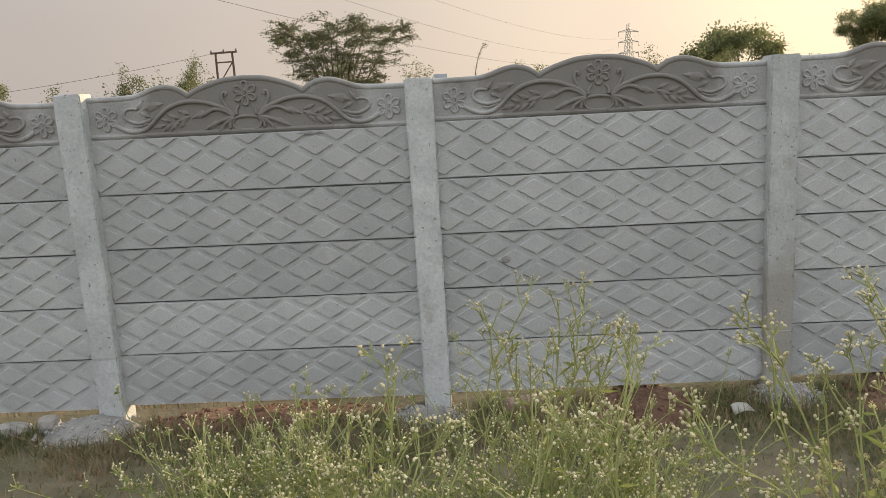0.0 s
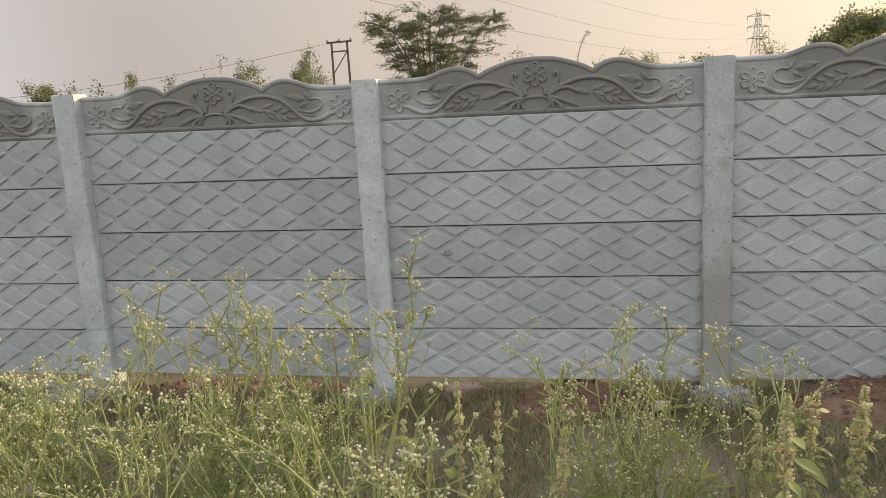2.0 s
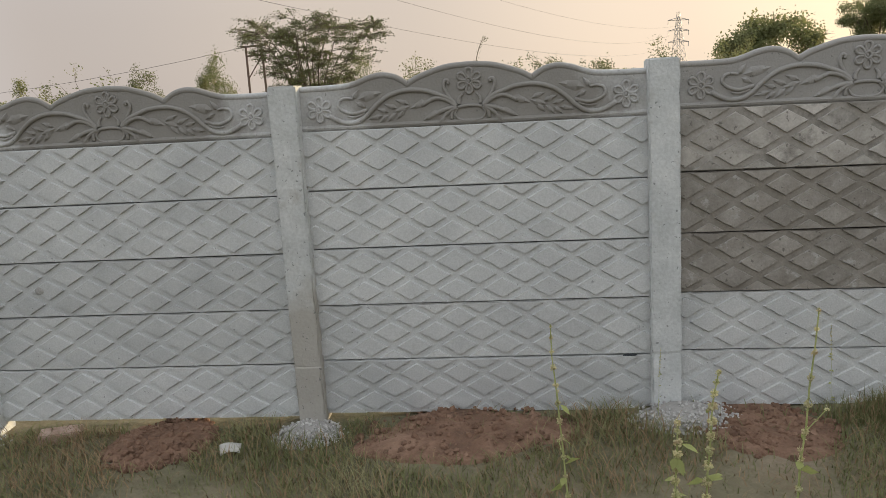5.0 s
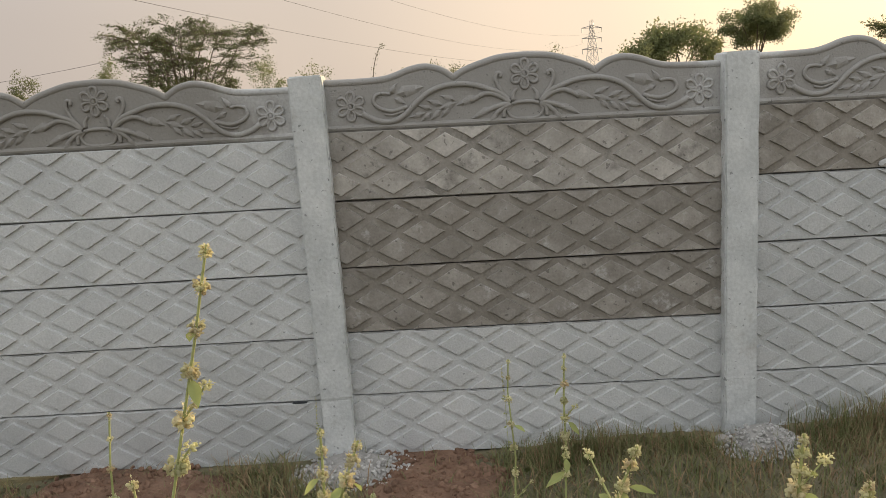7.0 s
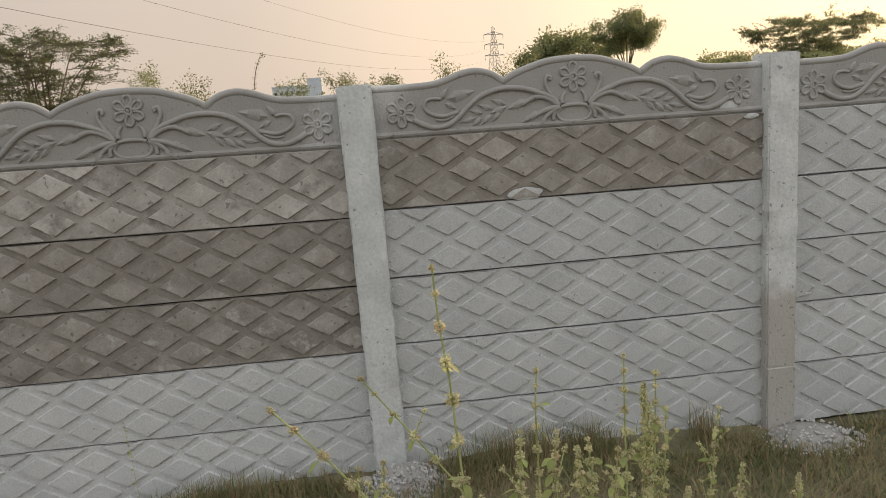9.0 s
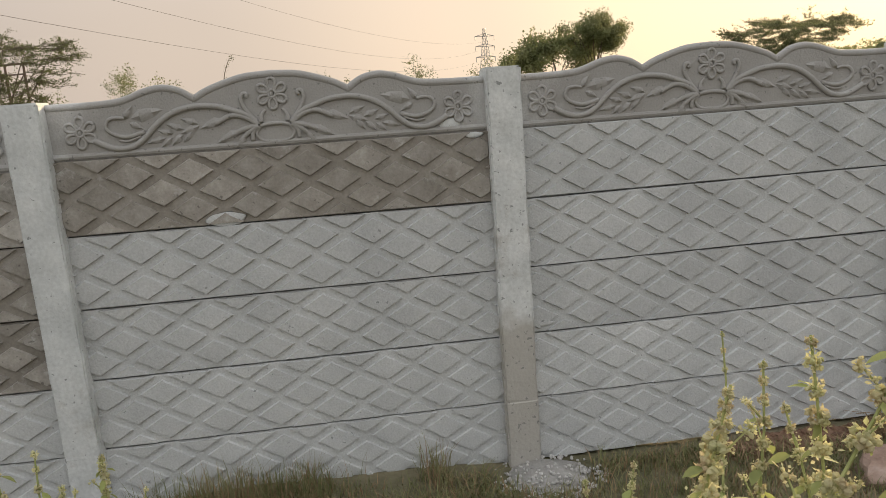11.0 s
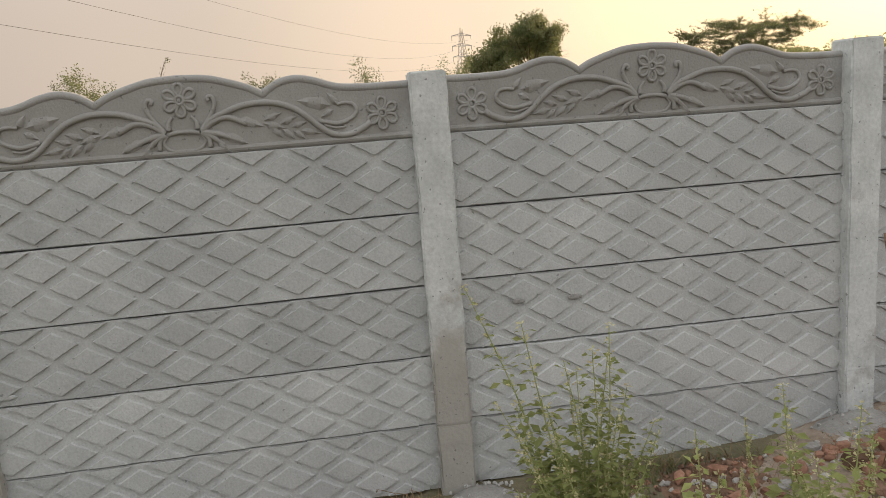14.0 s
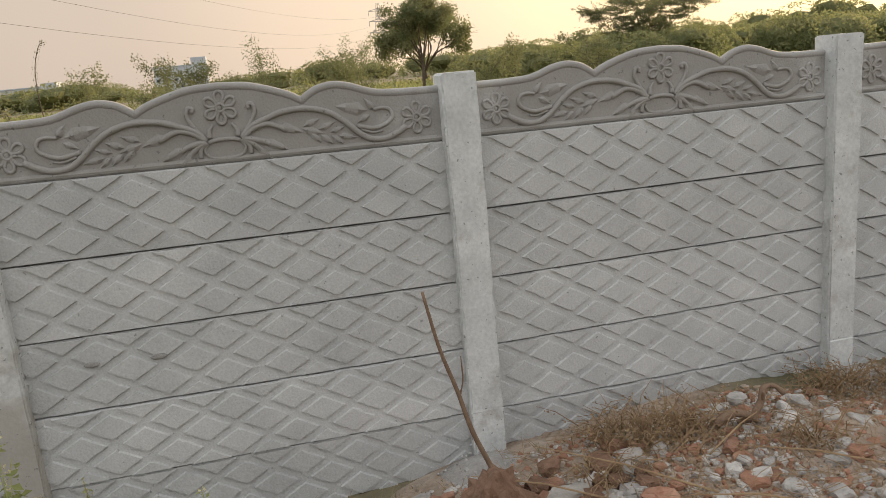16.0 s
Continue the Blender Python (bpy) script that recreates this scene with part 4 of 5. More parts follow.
# ---- flowering weeds ----
def weed(seed, height, spread, bushy, lower=70, arm=(.56, .68), heads_r=.9, r0=.005):
    """A branching weed with small white heads; origin at the soil."""
    rng = random.Random(seed)
    t = thing("flowering_weed", Matrix(), "yellow-green branching weed with tiny white flower heads", "weed", "white-flowered weeds")
    st, fl, lf = Geo(), Geo(), Geo()

    def heads(p, d, n):
        for _ in range(n):
            e = p + (d * .9 + Vector((rng.gauss(0, .5), rng.gauss(0, .5), rng.gauss(.35, .35)))).normalized() * rng.uniform(.010, .030)
            st.tube([p, e], [.0012, .0010], 3, cap=False)
            fl.lump(e, rng.uniform(.0016, .0029) * heads_r, rng, rough=.2)

    def grow(p, d, ln, r, level):
        """Arms rise to a common, slightly domed top."""
        pts = [p]
        k = 3
        for i in range(k):
            d = (d + Vector((rng.gauss(0, .07), rng.gauss(0, .07), .10 if level else .05))).normalized()
            p = p + d * ln / k
            pts.append(p)
        st.tube(pts, [max(.0011, r * (1 - .4 * i / k)) for i in range(k + 1)], 4 if level < 2 else 3, cap=False)
        for q in pts[1:]:
            for _ in range(2):
                if rng.random() < .85:
                    s = Vector((rng.gauss(0, 1), rng.gauss(0, 1), rng.uniform(-.1, .9))).normalized()
                    lf.leaf(q, s, rng.uniform(.015, .045) * (1.1 if level < 2 else .5), rng.uniform(.003, .007))
        if level >= 3:
            heads(p, d, rng.randint(3, 6))
            heads(pts[2], d, rng.randint(0, 3))
            return
        n = bushy if level == 0 else rng.randint(3, 4) if level == 1 else rng.randint(3, 4)
        for i in range(n):
            a = 2.4 * i + rng.uniform(-.5, .5)
            s = Matrix.Rotation(a, 3, d) @ d.orthogonal().normalized()
            q = pts[-1] if i < 2 else pts[rng.randint(1, k)]
            e = (d + s * spread * rng.uniform(.55, 1.2) * (1.1, 1.35, 1.9)[level]).normalized()
            left = max(.03, height * rng.uniform(.80, 1.03) - q.z)
            grow(q, e, min(.42 * height, left / max(.45, e.z)) * (.50, .55, .85)[level] * rng.uniform(.8, 1.1), r * .62, level + 1)

    grow(Vector((0, 0, 0)), Vector((rng.gauss(0, .06), rng.gauss(0, .06), 1)).normalized(), height * rng.uniform(*arm), r0, 0)
    for _ in range(lower):
        z = rng.uniform(.05, .8) * height
        a = rng.uniform(0, 6.28)
        q = Vector((math.cos(a), math.sin(a), 0)) * rng.uniform(0, .12) + Vector((0, 0, z))
        lf.leaf(q, (math.cos(a), math.sin(a), rng.uniform(-.2, .9)), rng.uniform(.03, .08), rng.uniform(.005, .012))
    part("stem", st, STEM, t)
    tagged(part("bloom", fl, FLOWER, t, "tiny white flower heads"), kind="stuff")
    tagged(part("foliage", lf, WEED_LEAF, t), kind="stuff")
    zs = sorted(v[2] for v in fl.v)
    return t, zs[int(.993 * len(zs))]


KINDS = [(1, 1.0, .42, 5), (2, 1.0, .36, 6), (3, 1.0, .46, 5), (4, 1.0, .40, 6), (5, 1.0, .38, 6), (6, 1.0, .34, 6)]
protos = [weed(*k) for k in KINDS]
PLACES = [(-0.2, 1.5, 1.06), (-0.05, 1.55, 1.02), (-0.38, 1.5, 1.04), (-0.55, 1.5, 0.97), (-0.68, 1.55, 0.92), (0.10, 1.6, 1.02), (0.38, 1.55, 0.96), (0.04, 1.4, 1.0), (-0.33, 1.4, .98), (0.24, 1.5, 1.0), (1.12, 1.5, .93), (1.26, 1.52, .92)]
rng = random.Random(31)
for i, (x, y, h) in enumerate(PLACES):
    t, top = protos[i % len(protos)]
    z = ground_z(x, y)
    s = (h - z) / top
    m = pose(x, y, z, rng.uniform(-4, 4), rng.uniform(-4, 4), rng.uniform(0, 360))
    c = t if i < len(protos) else copy_thing(t, m)
    c.matrix_basis = m
    c.scale = (s, s, s)
# the tall ones, with long bare arms and heads in tufts at their ends
def armed_weed(seed, height, arms, reach, r0, heads=3, low=.30, ends=(), fork=.66):
    """Arms leave the stem one above the other; their ends may be given from the foot."""
    rng = random.Random(seed)
    t = thing("flowering_weed", Matrix(), "tall sprawling weed with long bare arms and white flower heads", "weed", "white-flowered weeds")
    st, fl, lf = Geo(), Geo(), Geo()
    stem = smooth_line([(0, 0, 0), (rng.gauss(0, .01), rng.gauss(0, .01), height * .3), (rng.gauss(0, .02), rng.gauss(0, .02), height * .55), (rng.gauss(0, .03), rng.gauss(0, .03), height * fork)], 5)
    n = len(stem) - 1
    st.tube(stem, [r0 * (1 - .55 * i / n) for i in range(n + 1)], 6, cap=False)

    def tuft(p, d, k):
        for _ in range(k):
            e = p + (d + Vector((rng.gauss(0, .6), rng.gauss(0, .6), rng.gauss(.2, .4)))).normalized() * rng.uniform(.010, .024)
            st.tube([p, e], [.0010, .0008], 3, cap=False)
            fl.lump(e, rng.uniform(.0017, .0031), rng, rough=.3)

    def twig(p, d, ln, level):
        e = p + d * ln
        st.tube([p, p.lerp(e, .5) + Vector((rng.gauss(0, .003), rng.gauss(0, .003), 0)), e], [.0017 - .0004 * level, .0014 - .0003 * level, .0010], 4, cap=False)
        tuft(e, d, rng.randint(heads - 1, heads + 1))
        if level < 1:
            for _ in range(rng.randint(1, 2)):
                q = p.lerp(e, rng.uniform(.45, .9))
                twig(q, (d + Vector((rng.gauss(0, .55), rng.gauss(0, .55), rng.gauss(.15, .3)))).normalized(), ln * rng.uniform(.3, .55), level + 1)

    for i in range(arms):
        a = 2.4 * i + rng.uniform(-.4, .4)
        q = stem[int(n * (low + (1 - low) * (i + .5) / arms))]
        out = Vector((math.cos(a), math.sin(a) * .6, 0)) * reach * rng.uniform(.4, 1.0)
        end = Vector((q.x, q.y, 0)) + out + Vector((0, 0, max(q.z + .10, height * rng.uniform(.74, 1.02) - .075)))
        if i < len(ends):
            end = Vector(ends[i])
            q = stem[max(2, min(n, int(n * (.93 - (.45 if end.z < height * .93 else .12) * rng.random()))))]
        line = smooth_line([q, q.lerp(end, .35) - Vector((0, 0, .01)), q.lerp(end, .7) + Vector((rng.gauss(0, .01), rng.gauss(0, .01), .005)), end], 4)
        k = len(line) - 1
        st.tube(line, [max(.0015, r0 * .62 * (1 - .70 * w / k)) for w in range(k + 1)], 5, cap=False)
        for w in range(k // 2 + i % 2, k + 1, 2):
            d = (line[w] - line[w - 1]).normalized()
            for _ in range(1 if w < k - 1 else 2):
                twig(line[w], (d + Vector((rng.gauss(0, .45), rng.gauss(0, .45), rng.gauss(.15, .25)))).normalized(), rng.uniform(.05, .10), 0)
        for w in range(1, k):
            if rng.random() < .7:
                s = Vector((rng.gauss(0, 1), rng.gauss(0, 1), rng.uniform(-.1, .9))).normalized()
                lf.leaf(line[w], s, rng.uniform(.02, .05), rng.uniform(.004, .008))
    for w in range(2, n):
        for _ in range(3):
            s = Vector((rng.gauss(0, 1), rng.gauss(0, 1), rng.uniform(-.1, .7))).normalized()
            lf.leaf(stem[w], s, rng.uniform(.04, .09), rng.uniform(.006, .013))
    part("stem", st, STEM, t)
    tagged(part("bloom", fl, FLOWER, t, "tiny white flower heads"), kind="stuff")
    tagged(part("foliage", lf, WEED_LEAF, t), kind="stuff")
    return t


for seed, x, y, h, arms, reach, r0 in ((23, -.30, 1.44, 1.06, 6, .13, .003), (24, 1.07, 1.42, 1.08, 6, .13, .0034), (28, .88, 1.5, .98, 4, .12, .003), (31, .45, 1.25, 1.02, 6, .16, .0034), (32, -.45, 1.2, 1.02, 7, .14, .0032), (33, .02, 1.15, 1.10, 7, .14, .0034)):
    z = ground_z(x, y)
    armed_weed(seed, h - z, arms, reach, r0).matrix_basis = pose(x, y, z, 0, 0, seed * 47 % 60 - 30)
# the ones that stand out: foot, height of the fork, stem thickness, arm ends
for seed, x, y, fork, r0, heads, ends in (
        (15, .61, 1.06, .86, .0052, 5, [(.70, 1.07, 1.33), (.66, 1.10, 1.27), (.60, 1.05, 1.32), (.555, 1.08, 1.26), (.43, 1.07, 1.24), (.44, 1.10, 1.295), (.50, 1.06, 1.20), (.31, 1.02, 1.20), (.36, 1.04, 1.14), (.78, .78, 1.22), (.77, .76, 1.29), (.70, .85, 1.16), (.82, .90, 1.10), (.64, 1.0, 1.22)]),
        (21, .13, 1.42, .80, .0040, 4, [(.20, 1.44, 1.23), (.22, 1.43, 1.20), (.16, 1.42, 1.21), (.05, 1.34, 1.26), (.03, 1.33, 1.20), (.10, 1.38, 1.19), (.29, 1.41, 1.15), (.26, 1.42, 1.19), (.24, 1.44, 1.12), (.00, 1.36, 1.15)]),
        (34, .16, 1.05, .78, .0036, 4, [(.20, 1.01, 1.25), (.17, 1.02, 1.20), (.12, 1.04, 1.17), (.24, 1.02, 1.15), (.08, 1.03, 1.12)]),
        (35, -.15, 1.10, .78, .0036, 4, [(-.13, 1.08, 1.22), (-.17, 1.09, 1.17), (-.09, 1.08, 1.13), (-.22, 1.10, 1.10), (-.05, 1.10, 1.09)]),
        (25, 1.02, 1.40, .70, .0036, 4, [(1.04, 1.43, 1.18), (.89, 1.37, 1.14), (.92, 1.38, 1.07), (1.00, 1.40, 1.10), (1.06, 1.42, 1.12), (.96, 1.40, 1.03)]),
        (26, 1.17, 1.40, .74, .0036, 4, [(1.13, 1.37, 1.16), (1.15, 1.38, 1.11), (1.12, 1.40, 1.05), (1.20, 1.40, 1.06)]),
        (27, 1.30, 1.42, .70, .0034, 4, [(1.26, 1.46, 1.11), (1.36, 1.37, 1.09), (1.30, 1.42, 1.09), (1.24, 1.42, 1.04), (1.38, 1.40, 1.03), (1.33, 1.42, .99)])):
    z = ground_z(x, y)
    top = max(e[2] for e in ends)
    armed_weed(seed, top - z, len(ends), .2, r0, heads, .4, [(ex - x, ey - y, ez - z - .075) for ex, ey, ez in ends], fork).matrix_basis = pose(x, y, z)


# ---- upright herbs with whorled heads ----
def herb(seed, height, lean=(0, 0), whorls=9, leafy=1.0, length=.5, fat=1.0, power=1.6):
    rng = random.Random(seed)
    t = thing("wild_herb", Matrix(), "upright yellow-green herb with whorled seed heads along its stem", "herb", "wild herbs")
    st, low = Geo(), Geo()
    n = 12
    pts = [Vector((lean[0] * (i / n) ** power + rng.gauss(0, .003), lean[1] * (i / n) ** power + rng.gauss(0, .003), height * i / n)) for i in range(n + 1)]
    st.tube(pts, [.0042 - .0024 * i / n for i in range(n + 1)], 5, cap=False)

    def at(f):
        k = min(n - 1, int(f * n))
        return pts[k].lerp(pts[k + 1], f * n - k)

    def whorl(p, d, r, m):
        hd = Geo()
        for _ in range(m):
            s = Vector((rng.gauss(0, 1), rng.gauss(0, 1), rng.gauss(0, .55))).normalized()
            hd.leaf(p + s * r * rng.uniform(.1, .55) + d * rng.gauss(0, r * .35), s + d * rng.uniform(-.2, .8), r * rng.uniform(.24, .48), r * rng.uniform(.18, .34))
        for _ in range(m // 3):
            s = Vector((rng.gauss(0, 1), rng.gauss(0, 1), rng.gauss(0, .6))).normalized()
            hd.lump(p + s * r * rng.uniform(.35, .75), r * rng.uniform(.14, .26), rng, rough=.35)
        part("seed_whorl", hd, HERB_HEAD, t)

    def big_leaf(p, d, ln, w):
        g = Geo()
        d = Vector(d).normalized()
        mid = p + d * ln * .25
        st.tube([p, mid], [.0011, .0009], 3, cap=False)
        s = d.cross(Vector((rng.gauss(0, .3), rng.gauss(0, .3), 1))).normalized()
        nn = s.cross(d)
        rows = [(0, .0), (.22, .75), (.45, 1.0), (.7, .72), (1.0, 0)]
        vs, fs = [], []
        for q, k in rows:
            c = mid + d * ln * q - nn * .18 * ln * q * q
            vs += [c + s * w / 2 * k + nn * .12 * w * k, c, c - s * w / 2 * k + nn * .12 * w * k]
        for i in range(4):
            a = i * 3
            fs += [(a, a + 1, a + 4, a + 3), (a + 1, a + 2, a + 5, a + 4)]
        g.add(vs, fs)
        part("leaf", g, HERB_LEAF, t, smooth=True)

    up = (pts[-1] - pts[-3]).normalized()
    for i in range(whorls):
        f = 1 - length * (i / whorls) ** 1.2 - .006
        r = fat * (.010 + .007 * min(1, i / 3) + rng.uniform(-.002, .002))
        whorl(at(f), up, r, 64)
        for s in range(2 if i > 1 else 0):
            if rng.random() < .7 * leafy:
                a = rng.uniform(0, 6.28)
                big_leaf(at(f), (math.cos(a), math.sin(a), rng.uniform(-1.0, .1)), rng.uniform(.022, .042), rng.uniform(.012, .020))
        if i >= 3 and rng.random() < .28 * (leafy + .5):
            a = rng.uniform(0, 6.28)
            d = Vector((math.cos(a), math.sin(a), 1.3)).normalized()
            ln = rng.uniform(.03, .08)
            st.tube([at(f), at(f) + d * ln], [.0018, .0012], 4, cap=False)
            whorl(at(f) + d * ln, d, .012 * fat, 30)
            whorl(at(f) + d * ln * .5, d, .009 * fat, 18)
    for _ in range(int(30 * leafy)):
        f = rng.uniform(.15, 1 - length * .7)
        a = rng.uniform(0, 6.28)
        low.leaf(at(f), (math.cos(a), math.sin(a), rng.uniform(-.4, .5)), rng.uniform(.03, .065), rng.uniform(.018, .034))
    part("stem", st, STEM, t)
    tagged(part("lower_foliage", low, HERB_LEAF, t), kind="stuff")
    return t


def place_herb(proto, x, y, top, h0, first, yaw, lean=0):
    z = ground_z(x, y)
    s = (top - z) / h0
    m = pose(x, y, z, 0, 0, yaw) if not lean else pose(x, y, z, lean * math.cos(yaw), lean * math.sin(yaw), math.degrees(yaw) % 360)
    c = proto if first else copy_thing(proto, m)
    c.matrix_basis = m
    c.scale = (s, s, s)
    return c


# kinds that repeat: an open one, two close spikes, two leafy ones
HERBS = {"A": (herb(1, 1.4, (.05, .01), 9, .35, .42, 1.05), 1.4), "B": (herb(2, 1.2, (.05, -.02), 12, .7, .25, 1.15), 1.2), "C": (herb(3, 1.2, (-.05, .02), 12, 1.2, .33, 1.1), 1.2),
         "F": (herb(6, 1.1, (.12, .10), 10, 2.4, .40, .85), 1.1), "G": (herb(9, 1.0, (.06, .05), 13, 5.0, .62, .8), 1.0)}
rng = random.Random(44)
# single herbs: foot, tip, whorls, leafiness, share of the stem with heads, fatness, power of the bend
for i, (fx, fy, tx, ty, tz, wh, lf, ln, fat, pw) in enumerate((
        (1.50, 1.19, 1.645, 1.19, 1.145, 15, .8, .28, 1.15, 1.4), (1.43, .97, 1.46, .95, 1.195, 13, .6, .22, 1.0, 1.5), (1.50, .95, 1.512, .93, 1.197, 13, .6, .24, 1.0, 1.5), (1.35, 1.38, 1.367, 1.38, 1.007, 12, 1.6, .3, 1.1, 1.5),
        (1.40, 1.41, 1.43, 1.41, 1.0, 12, 1.0, .3, .9, 1.5), (1.49, 1.41, 1.514, 1.406, 1.012, 12, 1.2, .3, 1.1, 1.5), (1.79, .70, 1.808, .68, 1.345, 18, .12, .22, 1.05, 1.5), (1.68, .98, 1.778, .96, 1.15, 9, .4, .25, .8, 1.4),
        (1.82, 1.12, 1.837, 1.10, 1.044, 9, .6, .25, .8, 1.5), (1.21, .78, 1.213, .77, 1.253, 9, .6, .2, .75, 1.5), (.79, 1.36, .798, 1.35, .996, 10, .5, .3, .8, 1.5), (.75, 1.36, .765, 1.35, .92, 9, 1.0, .3, .9, 1.5),
        (.88, 1.36, .935, 1.35, .937, 10, 1.2, .3, 1.0, 1.5), (1.30, 1.36, 1.31, 1.35, .975, 10, .8, .3, .9, 1.5), (.60, 1.31, .613, 1.30, .975, 9, .8, .25, .8, 1.5), (.72, 1.31, .725, 1.30, 1.057, 9, .5, .25, .8, 1.5),
        (3.52, 1.78, 3.863, 1.714, 1.467, 10, .35, .46, 1.15, 1.2), (3.72, 1.79, 3.70, 1.77, 1.123, 8, .9, .3, .9, 1.5), (3.77, 1.76, 3.836, 1.75, 1.086, 8, .9, .3, .9, 1.5), (3.74, 1.70, 4.04, 1.66, 1.215, 11, .9, .3, 1.0, 1.5),
        (3.95, 1.72, 3.985, 1.71, 1.21, 9, .9, .28, .9, 1.5), (4.12, 1.74, 4.406, 1.72, 1.153, 10, .9, .28, 1.0, 1.5), (4.52, 1.68, 4.60, 1.656, 1.189, 11, .8, .28, 1.1, 1.4), (4.31, 2.55, 4.295, 2.543, .997, 8, .15, .5, .75, 1.2),
        (3.01, 2.22, 2.938, 2.235, 1.044, 11, .25, .5, .6, 1.0), (3.47, 2.05, 3.541, 2.05, 1.118, 8, .5, .45, .7, 1.3), (3.25, 2.02, 3.31, 2.015, .988, 10, .5, .35, .9, 1.3), (3.95, 2.05, 4.0, 2.03, .94, 9, .8, .35, .9, 1.4),
        (3.18, 1.9, 3.20, 1.9, .92, 9, .8, .3, .9, 1.5), (4.36, 2.2, 4.385, 2.2, 1.12, 8, .6, .25, .7, 1.5),
        (5.67, 2.20, 5.59, 2.233, 1.366, 9, .5, .50, 1.0, 1.0), (5.88, 2.42, 5.42, 2.52, 1.06, 9, .7, .5, .9, 2.0), (5.78, 2.12, 5.257, 2.208, 1.132, 9, .7, .5, .9, 2.2), (5.80, 2.42, 5.811, 2.405, 1.075, 9, .5, .45, .8, 1.2), (6.02, 2.43, 6.017, 2.42, 1.08, 10, .9, .5, .9, 1.2),
        (6.06, 2.42, 6.09, 2.42, 1.03, 11, 1.0, .5, .9, 1.3), (5.72, 2.26, 5.738, 2.25, 1.01, 11, 1.4, .4, .9, 1.4), (5.42, 2.6, 5.40, 2.6, .80, 9, 1.0, .5, .7, 1.3), (5.47, 2.5, 5.46, 2.5, .86, 10, 1.4, .45, .9, 1.3), (5.88, 2.31, 5.90, 2.30, .95, 11, 1.6, .4, .9, 1.4), (5.80, 2.26, 5.811, 2.25, 1.0, 11, 1.4, .4, .9, 1.4), (5.78, 2.02, 5.908, 2.0, .99, 10, .8, .3, .9, 1.3),
        (6.72, 1.78, 7.421, 1.66, 1.50, 11, .8, .36, 1.3, 1.02), (7.34, 1.76, 7.276, 1.747, 1.33, 7, .9, .2, 1.1, 1.6), (6.98, 1.72, 7.141, 1.69, 1.308, 10, .8, .2, 1.15, 1.4), (7.42, 2.26, 7.425, 2.264, 1.165, 10, .3, .4, .6, 1.4), (7.30, 1.93, 7.31, 1.925, 1.235, 9, 1.0, .25, .8, 1.4), (6.95, 1.72, 7.407, 1.66, 1.251, 10, .8, .2, 1.2, 1.6), (7.37, 1.78, 7.43, 1.76, 1.28, 9, 1.2, .25, .9, 1.4), (7.21, 2.21, 7.213, 2.2, .955, 10, .8, .3, .9, 1.4), (7.15, 2.31, 7.156, 2.3, .878, 9, .8, .3, .9, 1.4), (7.46, 1.85, 7.50, 1.84, 1.30, 9, 1.2, .25, .9, 1.4))):
    z = ground_z(fx, fy)
    herb(200 + i, tz - z, (tx - fx, ty - fy), wh, lf, ln, fat, pw).matrix_basis = pose(fx, fy, z)
used = set()
for k, x, y, top in (("F", 1.48, 1.4, .9), ("F", 1.7, 1.42, .84), ("F", 1.58, 1.3, .9),
                     ("F", 4.0, 1.65, 1.03), ("F", 3.72, 1.60, 1.02), ("F", 4.55, 1.65, 1.0), ("C", 4.2, 1.7, .98), ("B", 4.72, 1.8, 1.04),
                     ("B", 6.11, 2.6, .92), ("C", 6.06, 2.5, .92), ("F", 6.16, 2.4, .9), ("B", 6.12, 2.3, .82), ("C", 5.78, 2.4, .82), ("F", 5.72, 2.3, .84), ("C", 6.25, 2.35, .8), ("F", 5.98, 2.25, .87), ("B", 6.4, 2.4, .74), ("F", 5.6, 2.35, .8), ("C", 5.8, 2.2, .82), ("F", 5.9, 2.1, .84), ("C", 6.04, 2.15, .82), ("F", 6.2, 2.2, .78), ("F", 5.74, 2.05, .84), ("F", 6.32, 2.2, .72), ("F", 5.95, 2.38, .95), ("C", 5.92, 2.34, .9), ("F", 6.05, 2.36, .92),
                     ("F", 7.32, 1.75, 1.20), ("F", 7.20, 1.7, 1.12), ("F", 7.4, 1.7, 1.16), ("C", 7.02, 1.75, 1.10), ("F", 7.30, 1.65, 1.12), ("F", 7.46, 1.8, 1.16),
                     ("G", 9.75, 3.0, .52), ("G", 9.38, 3.0, .5), ("G", 9.58, 2.98, .56), ("G", 9.48, 2.95, .5), ("G", 10.14, 3.0, .66), ("G", 10.32, 2.9, .6), ("F", 10.05, 3.05, .45), ("G", 10.22, 2.8, .62), ("C", 9.98, 2.95, .55), ("G", 10.42, 3.0, .54), ("G", 10.6, 3.05, .4), ("F", 10.8, 3.3, .3), ("G", 10.75, 2.95, .5), ("G", 9.78, 3.62, .56),
                     ("B", 8.55, 2.1, .80), ("A", 4.39, 4.10, .42), ("A", 3.52, 4.0, .36)):
    p, h = HERBS[k]
    place_herb(p, x, y, top, h, k not in used, rng.uniform(0, 360), rng.uniform(3, 16) if k == "G" else 0)
    used.add(k)


